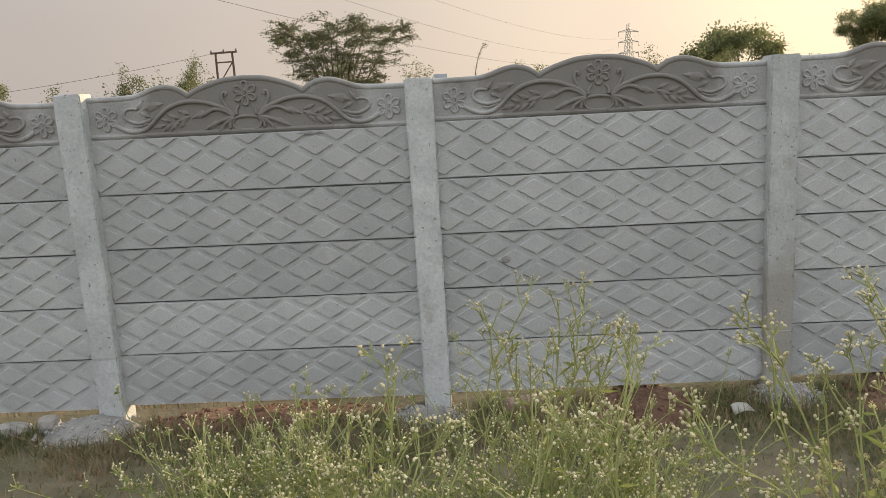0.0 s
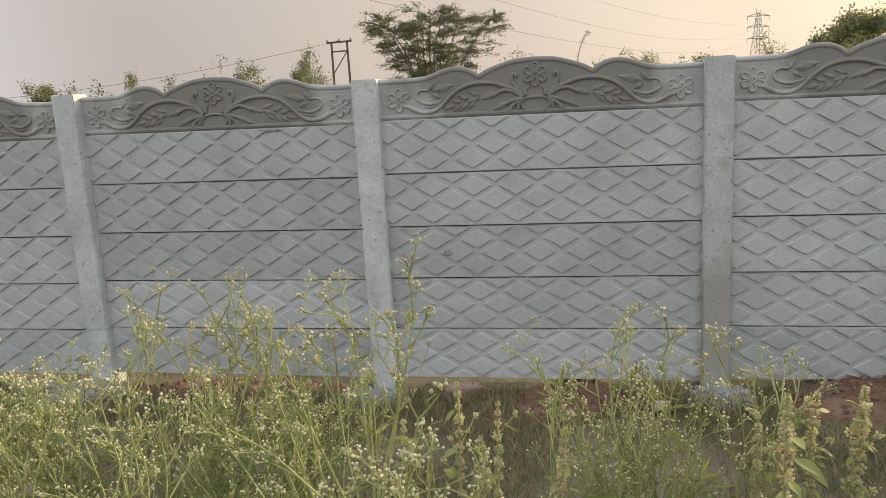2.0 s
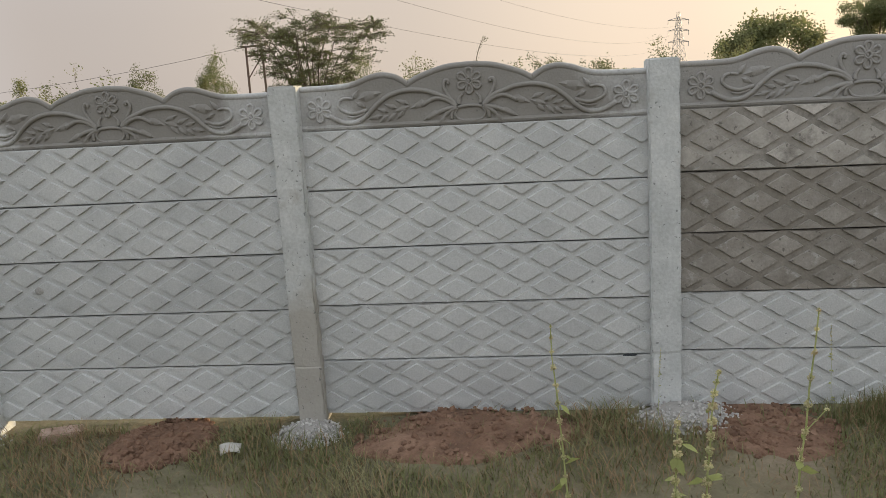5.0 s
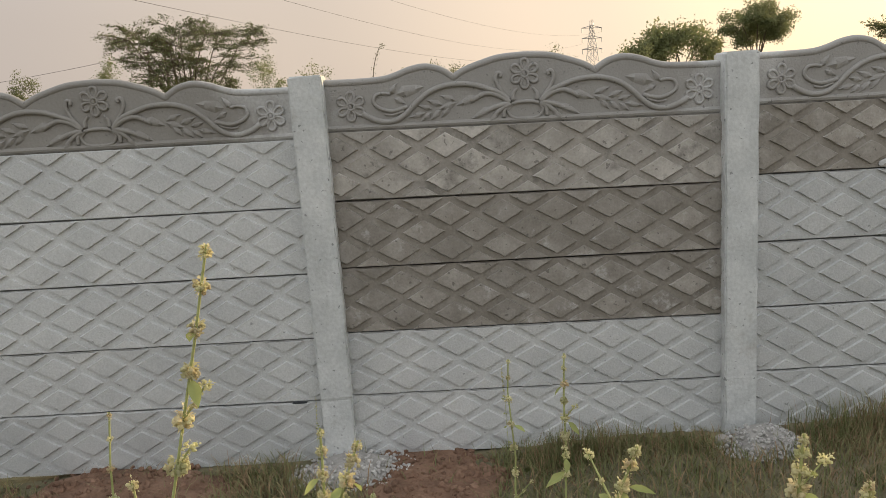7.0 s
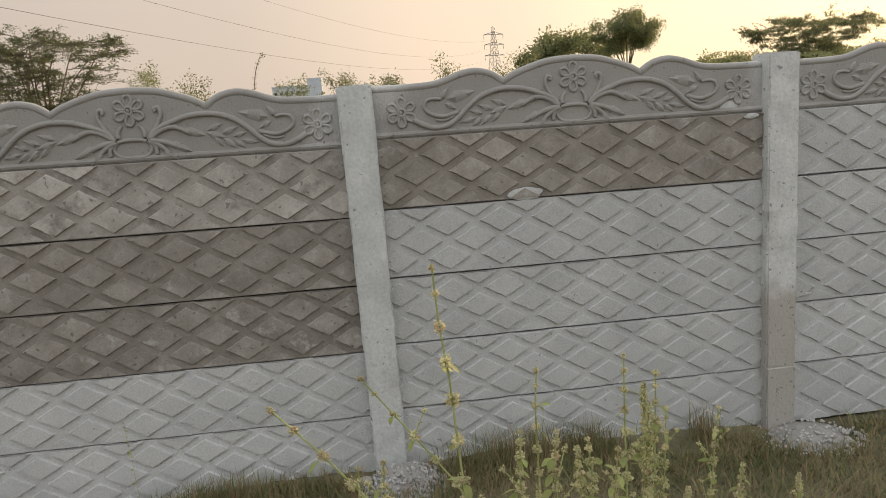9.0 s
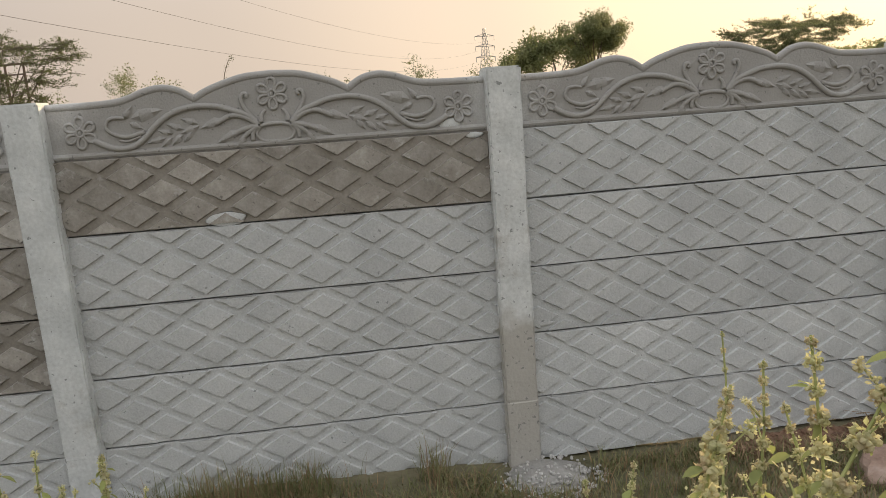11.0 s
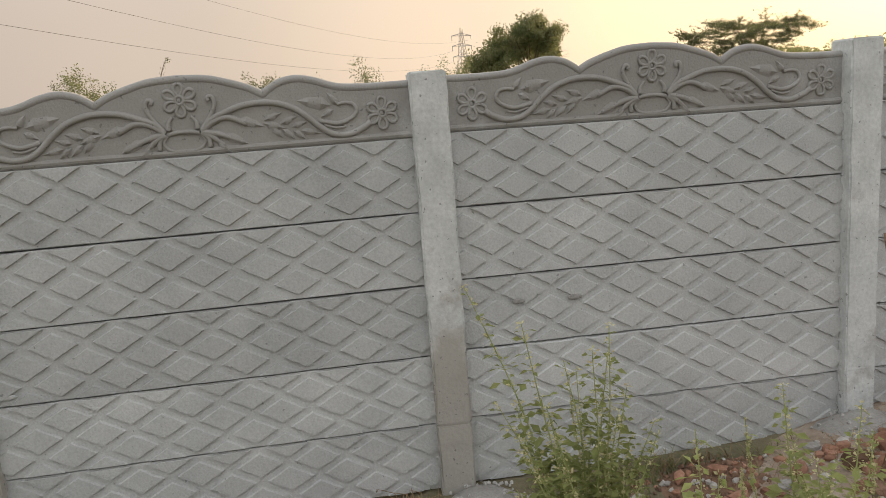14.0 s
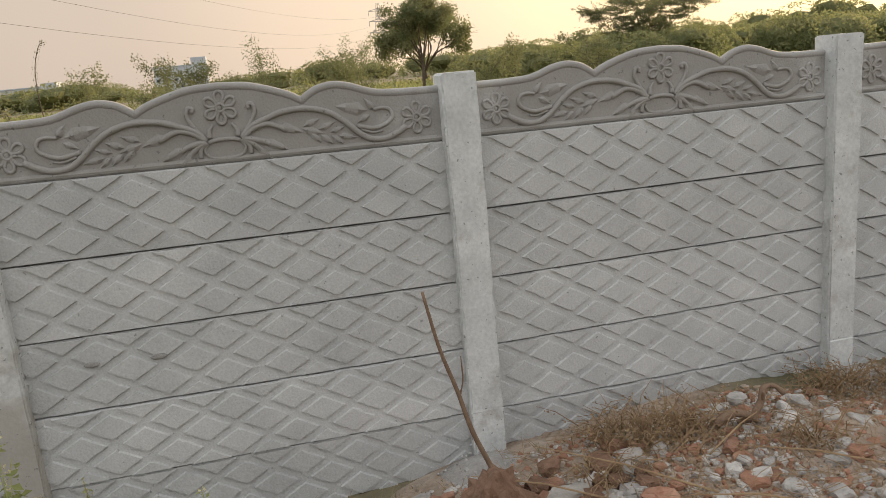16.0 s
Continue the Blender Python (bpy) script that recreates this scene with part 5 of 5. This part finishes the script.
# ---- leafy bushes before the rubble ----
def leafy_bush(x, y, tips, seed, label, big=1.0):
    """Stems fan out from one foot; broad leaves below, small ones and seed tufts towards the ends."""
    rng = random.Random(seed)
    z0 = ground_z(x, y)
    t = thing("leafy_bush", pose(x, y, z0), label, "bush", "leafy bushes")
    lf, tuft = Geo(), Geo()
    for dx, dy, top in tips:
        h = top - z0
        g = Geo()
        line = smooth_line([(rng.gauss(0, .02), rng.gauss(0, .02), 0), (dx * .28, dy * .4, h * .36), (dx * .62 + rng.gauss(0, .012), dy * .8, h * .70), (dx, dy, h)], 7)
        n = len(line) - 1
        g.tube(line, [.0042 - .0030 * i / n for i in range(n + 1)], 5, cap=False)
        for i in range(1, n + 1):
            f = i / n
            d = (line[i] - line[i - 1]).normalized()
            for _ in range(5 if f < .85 else 3):
                a = rng.uniform(0, 6.28)
                s = Vector((math.cos(a), math.sin(a), rng.uniform(-.35, .55))).normalized()
                q = line[i - 1].lerp(line[i], rng.random())
                size = (.062 - .040 * f) * rng.uniform(.6, 1.25) * big
                b = q + s * size * rng.uniform(.25, .9)
                g.tube([q, b], [.0011, .0008], 3, cap=False)
                lf.leaf(b, s + Vector((0, 0, rng.uniform(-.6, .2))), size, size * rng.uniform(.5, .72), (rng.gauss(0, .5), rng.gauss(0, .5), 1), .2)
            if f > .45 and rng.random() < .8:
                for _ in range(7):
                    s = Vector((rng.gauss(0, 1), rng.gauss(0, 1), rng.gauss(0, .6))).normalized()
                    tuft.leaf(line[i] + s * rng.uniform(.002, .010), s + d * .4, rng.uniform(.007, .014), rng.uniform(.005, .009))
        part("stem", g, STEM, t)
    tagged(part("seed_tuft", tuft, HERB_HEAD, t, "pale green seed tufts"), kind="stuff")
    tagged(part("foliage", lf, HERB_LEAF, t, "broad pointed green leaves"), kind="stuff")
    return t


rng = random.Random(91)
fan = [(-.33, .02, 1.12), (-.18, .0, 1.0), (-.05, .05, .86), (.01, -.03, .91), (.08, .02, .96), (-.27, -.05, .79), (.20, .0, .66), (.14, .05, .76), (.09, .06, .88), (-.01, .06, .82)]
fan += [(rng.uniform(-.26, .20), rng.uniform(-.15, .12), rng.uniform(.48, .76)) for _ in range(16)]
leafy_bush(9.59, 3.12, fan, 5, "broad leafy green bush with seed tufts standing before the wall")
leafy_bush(10.24, 3.05, [(-.09, 0, .75), (-.03, .04, .55), (.06, -.03, .50), (.0, -.06, .42), (.10, .05, .40)], 6, "small leafy green bush growing at the rubble's edge", 1.15)
leafy_bush(10.17, 2.80, [(.02, -.03, .79), (.08, .0, .70), (-.06, .03, .62), (.12, -.05, .52), (-.10, -.05, .46)], 7, "small leafy green bush growing at the rubble's edge", 1.15)
leafy_bush(9.73, 2.72, [(-.02, -.02, .83), (.06, .02, .68), (-.07, -.02, .60), (.10, -.06, .5), (.02, .06, .56)], 8, "small leafy green bush growing at the rubble's edge", 1.15)


# ---- trees ----
def tree(name, x, y, z0, height, crown, stems, leaf, n_leaf, seed, label, spread=.55, levels=4, flat=.0, trunk=.3, r0=.09, category="tree", sprays=True, leaves=TREE_LEAF):
    """Limbs fork upwards and out; leaves sit along the outer twigs."""
    rng = random.Random(seed)
    t = thing(name, pose(x, y, z0), label, category)
    wood, lf = Geo(), Geo()
    tips = []

    def grow(p, d, ln, r, level):
        pts = [p]
        for i in range(3):
            d = (d + Vector((rng.gauss(0, .13), rng.gauss(0, .13), rng.gauss(.02 - flat * level * .12, .08)))).normalized()
            p = p + d * ln / 3
            pts.append(p)
        wood.tube(pts, [r, r * .85, r * .7, r * .55], 5 if level < 2 else 3, cap=False)
        if level >= levels - 2:
            tips.append(pts)
        if level >= levels:
            return
        for i in range(rng.randint(2, 3) if level else stems):
            s = Matrix.Rotation(rng.uniform(0, 6.28), 3, d) @ d.orthogonal().normalized()
            q = pts[-1] if i < 2 else pts[2]
            grow(q, (d + s * spread * rng.uniform(.5, 1.25)).normalized(), ln * rng.uniform(.62, .85) if level else height * .30 * rng.uniform(.8, 1.2), r * .58, level + 1)

    grow(Vector((0, 0, -.1)), Vector((rng.gauss(0, .05), rng.gauss(0, .05), 1)).normalized(), height * trunk, r0, 0)
    # scale the grown form to its true height and width
    top = max(v[2] for v in wood.v)
    cx = sum(v[0] for v in wood.v) / len(wood.v)
    cy = sum(v[1] for v in wood.v) / len(wood.v)
    wide = sorted(math.hypot(v[0] - cx, v[1] - cy) for v in wood.v)[int(.93 * len(wood.v))]
    top = sorted(v[2] for v in wood.v)[int(.97 * len(wood.v))]
    kz, kx = height / top * .96, crown / wide
    fit = lambda v: Vector(((v[0] - cx * min(1, max(0, v[2] / top))) * kx, (v[1] - cy * min(1, max(0, v[2] / top))) * kx, v[2] * kz))
    wood.v = [tuple(fit(v)) for v in wood.v]
    tips2 = [[fit(p) for p in pts] for pts in tips]
    for _ in range(n_leaf):
        pts = rng.choice(tips2)
        k = rng.randint(0, 2)
        c = pts[k].lerp(pts[k + 1], rng.random())
        sd = leaf * (1.5 if sprays else 1.7)
        c = c + Vector((rng.gauss(0, sd), rng.gauss(0, sd), rng.gauss(0, sd * .7)))
        if math.hypot(c.x, c.y) > crown * 1.08:
            continue
        lf.card(c, leaf * rng.uniform(.6, 1.3), rng)
    part("trunk", wood, TREE_BARK, t)
    tagged(part("crown", lf, leaves, t), kind="stuff")
    return t


def thorn_tree(x, y, top, radius, seed, label, n_stems=12, leaf=.056, leaves=TREE_LEAF, dense=5):
    """Many stems fan out from the foot and arch into a wide, flat, feathery crown."""
    rng = random.Random(seed)
    t = thing("thorn_tree", pose(x, y, 0), label, "tree")
    wood, lf = Geo(), Geo()
    wood.tube([(0, 0, -.2), (.03, 0, .35), (0, .03, .8)], [.16, .13, .11], 7, cap=False)

    def spray(p, d, ln, r, level):
        mid = p + d * ln * .5 + Vector((0, 0, ln * .06))
        e = p + d * ln + Vector((rng.gauss(0, .06), rng.gauss(0, .06), -ln * rng.uniform(-.12, .25)))
        wood.tube([p, mid, e], [r, r * .75, r * .45], 3, cap=False)
        if level < 2:
            for _ in range(5 if level else 6):
                f = rng.uniform(.25, 1)
                q = p.lerp(mid, f * 2) if f < .5 else mid.lerp(e, f * 2 - 1)
                s = (d + Vector((rng.gauss(0, .7), rng.gauss(0, .7), rng.gauss(.03, .12)))).normalized()
                spray(q, s, ln * rng.uniform(.4, .65), r * .6, level + 1)
        n = 2 if level == 0 else dense
        for _ in range(n):
            q = mid.lerp(e, rng.random()) if rng.random() < .65 else p.lerp(mid, rng.random())
            lf.card(q + Vector((rng.gauss(0, .05), rng.gauss(0, .05), rng.gauss(0, .045))), leaf * rng.uniform(.6, 1.4), rng)

    for i in range(n_stems):
        a = 2.4 * i + rng.uniform(-.4, .4)
        out = radius * math.sqrt((i + .5) / n_stems) * rng.uniform(.60, .80)
        zt = top * (1 - .20 * (out / radius) ** 2) * rng.uniform(.84, .95)
        d = Vector((math.cos(a), math.sin(a), 0))
        p0 = Vector((0, 0, .7))
        line = smooth_line([p0, d * out * .30 + Vector((0, 0, zt * .45)), d * out * .62 + Vector((rng.gauss(0, .1), rng.gauss(0, .1), zt * .75)), d * out + Vector((0, 0, zt))], 4)
        k = len(line) - 1
        wood.tube(line, [.042 - .030 * q / k for q in range(k + 1)], 5, cap=False)
        for q in range(5, k + 1):
            for _ in range(1 if q < k else 4):
                b2 = a + rng.gauss(0, 1.0)
                spray(line[q], Vector((math.cos(b2), math.sin(b2), rng.gauss(.08, .12))).normalized(), rng.uniform(.5, .95) * radius * .30, .016, 0)
    for _ in range(2600):
        lift = abs(rng.gauss(0, 1))
        q, a = radius * (.16 + .16 * lift) * math.sqrt(rng.random()), rng.uniform(0, 6.28)
        lf.card((q * math.cos(a), q * math.sin(a), top * min(.86, .42 + .16 * lift)), leaf * rng.uniform(.7, 1.4), rng)
    part("trunk", wood, TREE_BARK, t)
    tagged(part("crown", lf, leaves, t), kind="stuff")
    return t


def clumped_tree(x, y, r, low, top, seed, label):
    """A bare trunk whose limbs end in leaf clumps that fill a rounded crown, with gaps between them."""
    rng = random.Random(seed)
    t = thing("slender_tree", pose(x, y, 0), label, "tree")
    wood, lf = Geo(), Geo()
    fork = Vector((.08, 0, low * .72))
    wood.tube([(0, 0, -.2), (.05, .02, low * .45), fork], [.09, .075, .06], 7, cap=False)
    mid, half = (low + top) / 2, (top - low) / 2
    knees = []
    for i in range(7):
        a = i * math.tau / 7 + rng.uniform(-.3, .3)
        k = Vector((math.cos(a) * r * .38, math.sin(a) * r * .38, mid + rng.uniform(-.35, .25) * half))
        wood.tube(smooth_line([fork, fork.lerp(k, .5) + Vector((0, 0, .12)), k], 4), [.036, .034, .031, .028, .026, .024, .022, .02, .018], 5, cap=False)
        knees.append(k)
    for i in range(56):
        d = Vector((rng.gauss(0, 1), rng.gauss(0, 1), rng.gauss(0, 1))).normalized() * rng.uniform(.35, .88)
        c = Vector((d.x * r, d.y * r, mid + d.z * half))
        k = min(knees, key=lambda p: (p - c).length)
        wood.tube([k, k.lerp(c, .5) + Vector((0, 0, .06)), c], [.014, .010, .006], 4, cap=False)
        size = rng.uniform(.24, .40)
        for _ in range(int(1300 * size)):
            q = Vector((rng.gauss(0, 1), rng.gauss(0, 1), rng.gauss(0, .7)))
            lf.card(c + q.normalized() * size * rng.uniform(.3, 1.25), .085 * rng.uniform(.6, 1.3), rng)
    part("trunk", wood, TREE_BARK, t)
    tagged(part("crown", lf, SHRUB_LEAF, t), kind="stuff")
    return t


thorn_tree(-4.3, 27.5, 4.8, 3.35, 3, "spreading thorn tree with a wide feathery dark green crown")
tree("round_tree", 31.7, 94, 0, 7.95, 5.4, 7, .33, 14000, 5, "broad round-crowned dark green tree in the field", .7, 5, .1, .25, .22, sprays=False, leaves=THICKET_LEAF)
clumped_tree(18.2, 35.6, 2.0, 2.75, 5.0, 8, "slender tree with bare trunk and rounded leafy crown")
thorn_tree(43.5, 61.5, 5.85, 6.2, 11, "wide spreading thorn tree dark against the evening sky", 16, .12, SHRUB_LEAF, 4)

# shrubs that show over the coping
SHRUBS = [(-8.4, 20.2, 2.75, 1.19), (-13.5, 43, 3.60, 0.85), (-20.8, 62, 6.10, 1.27), (-12.5, 19, 2.55, 1.27), (-1.2, 32, 2.40, 0.85), (5.3, 55, 4.00, 1.53), (8, 50, 3.20, 2.04), (-2.3, 43, 3.70, 1.02), (-9.5, 64, 5.70, 1.87), (2.6, 46, 3.30, 1.36), (11.5, 47, 4.10, 1.02), (19, 60, 4.40, 1.36), (14.6, 34, 2.40, 1.10), (21, 34, 2.08, 1.53), (5, 22, 1.68, 1.19), (8.2, 26, 1.84, 1.10), (3.2, 19, 1.60, 1.02), (10.6, 30, 2.00, 0.94), (24, 40, 2.70, 1.70), (28, 38, 1.92, 1.70), (33, 50, 3.00, 2.55), (-16, 30, 2.90, 1.53), (-5.5, 36, 2.90, 1.19), (6.5, 38, 2.08, 1.53), (16, 50, 3.20, 1.87), (12.5, 24, 1.52, 1.10)]
for i, (x, y, h, r) in enumerate(SHRUBS):
    tree("shrub", x, y, 0, h, r, 5, .05 + .0014 * y, int(500 + 700 * r * r), 60 + i, "loose green shrub growing in the field behind the wall", .7, 4, .1, .18, .04, "shrub", leaves=SHRUB_LEAF)
# denser bushes farther off
for i, (x, y, h, r) in enumerate([(-29.5, 40, 3.58, 1.0), (-27.4, 45, 4.04, 0.95), (-18.9, 45, 4.13, 0.95), (-20.8, 60, 5.56, 1.2)]):
    tree("bush", x, y, 0, h, r, 6, .10, 7500, 160 + i, "dense green bush showing over the coping", .8, 4, .15, .30, .06, "bush", sprays=False, leaves=SHRUB_LEAF)
# tall thin shoot
g = Geo()
sh = thing("tall_shoot", pose(.83, 42.7, 0), "tall thin leafy shoot standing above the scrub", "plant")
line = smooth_line([(0, 0, 0), (-.1, 0, 2), (.0, 0, 3.4), (.35, 0, 4.4), (.6, 0, 4.55)], 5)
g.tube(line, [.03 - .02 * i / (len(line) - 1) for i in range(len(line))], 5)
part("stem", g, TREE_BARK, sh)
g = Geo()
rng = random.Random(2)
for _ in range(150):
    g.card(line[rng.randint(6, len(line) - 1)] + Vector((rng.gauss(0, .06), rng.gauss(0, .06), rng.gauss(0, .08))), .07, rng)
part("leaves", g, TREE_LEAF, sh)

# field weeds behind the wall, thinning with distance
rng = random.Random(77)
g = Geo()
for _ in range(42000):
    y = 8 + 92 * rng.random() ** 1.5
    x = rng.uniform(-.75, 1.0) * y + 6
    k = noise.noise(Vector((x * .12, y * .12, 1)))
    h = (.55 + .5 * rng.random()) * (1 + .7 * k)
    blades(g, rng, x, y, ground_z(x, y) - .02, h, .02 + .0018 * y, rng.uniform(.05, .5))
solo("field_weeds", g, FIELD, Matrix(), "tall green and straw-coloured weeds across the field", "weeds", kind="stuff")
g = Geo()
for _ in range(20000):
    y = 10 + 80 * rng.random() ** 1.3
    x = rng.uniform(-.75, 1.0) * y + 6
    k = noise.noise(Vector((x * .16, y * .16, 4)))
    if k < .05:
        continue
    g.card((x, y, rng.uniform(.1, .7 + 1.0 * k)), .07 + .003 * y, rng)
solo("field_scrub", g, SHRUB_LEAF, Matrix(), "low leafy scrub among the field weeds", "scrub", kind="stuff")
# far woods and a nearer thicket, each crown a lumpy body in a fringe of leaves
def crowns(g, rng, spots, n_cards, size):
    for cx, cy, h, r in spots:
        for _ in range(5):
            g.lump((cx + rng.uniform(-.5, .5) * r, cy + rng.uniform(-.4, .4) * r, h * rng.uniform(.25, .62)), 1, rng, (r * .44, r * .40, h * rng.uniform(.20, .27)), .22, 2)
        for _ in range(n_cards):
            a, w = rng.uniform(0, 6.28), rng.random()
            k = rng.uniform(.80, 1.0) * math.sqrt(max(0, 1 - w ** 2.6)) + .12
            lift = h * w * (.93 + .09 * noise.noise(Vector((math.cos(a) * 2 + cx, math.sin(a) * 2 + cy, w * 3))))
            g.card((cx + math.cos(a) * r * k, cy + math.sin(a) * r * k, lift), size * rng.uniform(.6, 1.25), rng)


g = Geo()
spots = []
for _ in range(120):
    a, d = radians(rng.uniform(-38, 62)), rng.uniform(150, 260)
    if -6.5 < math.degrees(a) < -1.0:
        continue
    spots.append((8 + math.sin(a) * d, math.cos(a) * d, rng.uniform(3.0, 5.5) + 4.5 * max(0, (a - radians(20)) / radians(25)) * (d / 200), rng.uniform(3, 7)))
crowns(g, rng, spots, 950, .46)
solo("far_woods", g, THICKET_LEAF, Matrix(), "line of distant trees along the hazy horizon", "woods", kind="stuff")

g = Geo()
spots = []
for k in range(46):
    a, d = radians(17 + 36 * (k + rng.random()) / 46), rng.uniform(58, 100)
    spots.append((10.5 + math.sin(a) * d, .8 + math.cos(a) * d, 1.7 + d * rng.uniform(.013, .025), rng.uniform(2.2, 4.0)))
crowns(g, rng, spots, 2600, .23)
solo("thicket", g, THICKET_LEAF, Matrix(), "long green thicket behind the field weeds", "thicket", kind="stuff")

# dark rocks in the field
for i, (x, y, r) in enumerate(((15.2, 27, .55), (16.3, 28, .5), (17.4, 27.5, .6), (18.3, 29, .5), (12.6, 31, .45))):
    stone("field_rock", x, y, r, (1.3, 1, 1.1), BOULDER, 200 + i, "weathered rock standing among the field weeds", "rock", "rocks in the field", .1, .25)


# ---- pylon, poles, wires, far building ----
def pylon(x, y, h):
    t = thing("pylon", pose(x, y, 0, 0, 0, 20), "steel lattice power pylon far across the field", "pylon")
    w = lambda z: 2.6 * (1 - z / h) ** 1.15 + .35
    for sx in (-1, 1):
        for sy in (-1, 1):
            g = Geo()
            g.tube([(sx * w(z), sy * w(z), z) for z in (0, h * .25, h * .5, h * .75, h)], .10, 4)
            part("leg", g, STEEL, t)
    g = Geo()
    zs = [h * q for q in (0, .16, .3, .42, .53, .63, .72, .80, .87, .94)]
    for a, b in zip(zs, zs[1:]):
        for s in (-1, 1):
            for o in (-1, 1):
                g.tube([(o * w(a), s * w(a), a), (-o * w(b), s * w(b), b)], .05, 3)
                g.tube([(s * w(a), o * w(a), a), (s * w(b), -o * w(b), b)], .05, 3)
    part("bracing", g, STEEL, t)
    for z in (.60, .75, .89):
        g = Geo()
        for s in (-1, 1):
            g.tube([(0, 0, h * z + .9), (s * 4.2, 0, h * z)], .1, 4)
            g.tube([(0, 0, h * z), (s * 4.2, 0, h * z)], .1, 4)
        arm = part("cross_arm", g, STEEL, t)
        for s in (-1, 1):
            g = Geo()
            g.tube([(s * 4.1, 0, h * z), (s * 4.1, 0, h * z - 1.6)], .13, 4)
            part("insulator", g, STEEL, arm)
    return t


pylon(61.5, 291, 26.0)
hp = thing("twin_pole", pose(-25.8, 86, 0, 0, 0, -12), "rusty twin-post power pole with crossarm and brace", "power pole")
for s in (-1, 1):
    g = Geo()
    g.tube([(s * 1.08, 0, -.3), (s * 1.0, 0, 8.5)], [.16, .13], 6)
    part("post", g, POLE, hp)
g = Geo()
g.box((-1.6, -.09, 8.35), (1.6, .09, 8.55))
pole_arm = part("cross_arm", g, POLE, hp)
g = Geo()
g.tube([(-1.0, 0, 5.0), (.95, 0, 7.4)], .07, 5)
part("brace", g, POLE, hp)
g = Geo()
g.box((-1.05, -.07, 7.35), (1.05, .07, 7.5))
part("tie_bar", g, POLE, hp)
for s in (-1.5, 0, 1.5):
    g = Geo()
    g.lump((s, 0, 8.68), .13, rng, (1, 1, 1.3), .05)
    part("insulator", g, STEEL, pole_arm)

PY = Vector((61.5, 291, 0))
for near, knots, arm in (((-18, 59.3), ((59.3, 10.2), (141, 8.05), (291, 14.0)), -3.9), ((-11.5, 82), ((82, 12.6), (190, 11.6), (291, 17.9)), -3.9), ((-2.3, 123), ((123, 16.8), (200, 16.0), (291, 21.5)), 3.9)):
    far = PY + Vector((arm * math.cos(radians(20)), arm * math.sin(radians(20)), 0))
    a, b, q = np.polyfit([k[0] for k in knots], [k[1] for k in knots], 2)
    g = Geo()
    ys = np.linspace(-60, 291, 40)
    g.tube([(near[0] + (far.x - near[0]) * (y - near[1]) / (far.y - near[1]), y if y < 290 else far.y, a * y * y + b * y + q) for y in ys], .018, 4)
    solo("power_cable", g, CABLE, Matrix(), "thin dark overhead power cable sagging across the sky", "cable", "overhead cables")
g = Geo()
a, b = Vector((-25.8, 86, 8.6)), Vector((-62, 78, 4.4))
g.tube([a.lerp(b, i / 12) - Vector((0, 0, 2.6 * (i / 12) * (1 - i / 12))) for i in range(13)], .02, 4)
solo("power_cable", g, CABLE, Matrix(), "thin dark overhead power cable sagging across the sky", "cable", "overhead cables")

def far_building(x, y, low, high, label, storeys):
    """A flat-roofed block with a taller end, rows of windows and a parapet."""
    bl = thing("far_building", pose(x, y, 0), label, "building", "far buildings")
    g = Geo()
    g.box((-13, 0, -1), (7, 14, low))
    block = part("lower_block", g, PAINT, bl)
    g = Geo()
    g.box((7, -.5, -1), (15, 13, high))
    part("tower_block", g, PAINT, bl)
    g = Geo()
    g.box((-13.3, -.3, low), (6.98, 14.3, low + .5))
    part("parapet", g, PAINT, bl)
    for z in storeys:
        for i in range(6):
            g = Geo()
            g.box((-12 + i * 3.1, -.12, z), (-10.6 + i * 3.1, -.02, z + 1.5))
            part("window", g, DARK, block)


far_building(-23, 455, 14.2, 18.3, "pale blue flat-roofed building far across the field", (3.0, 6.5, 10.0))
far_building(-101, 458, 9.6, 11.6, "low pale flat-roofed building far across the field", (3.0, 6.0))
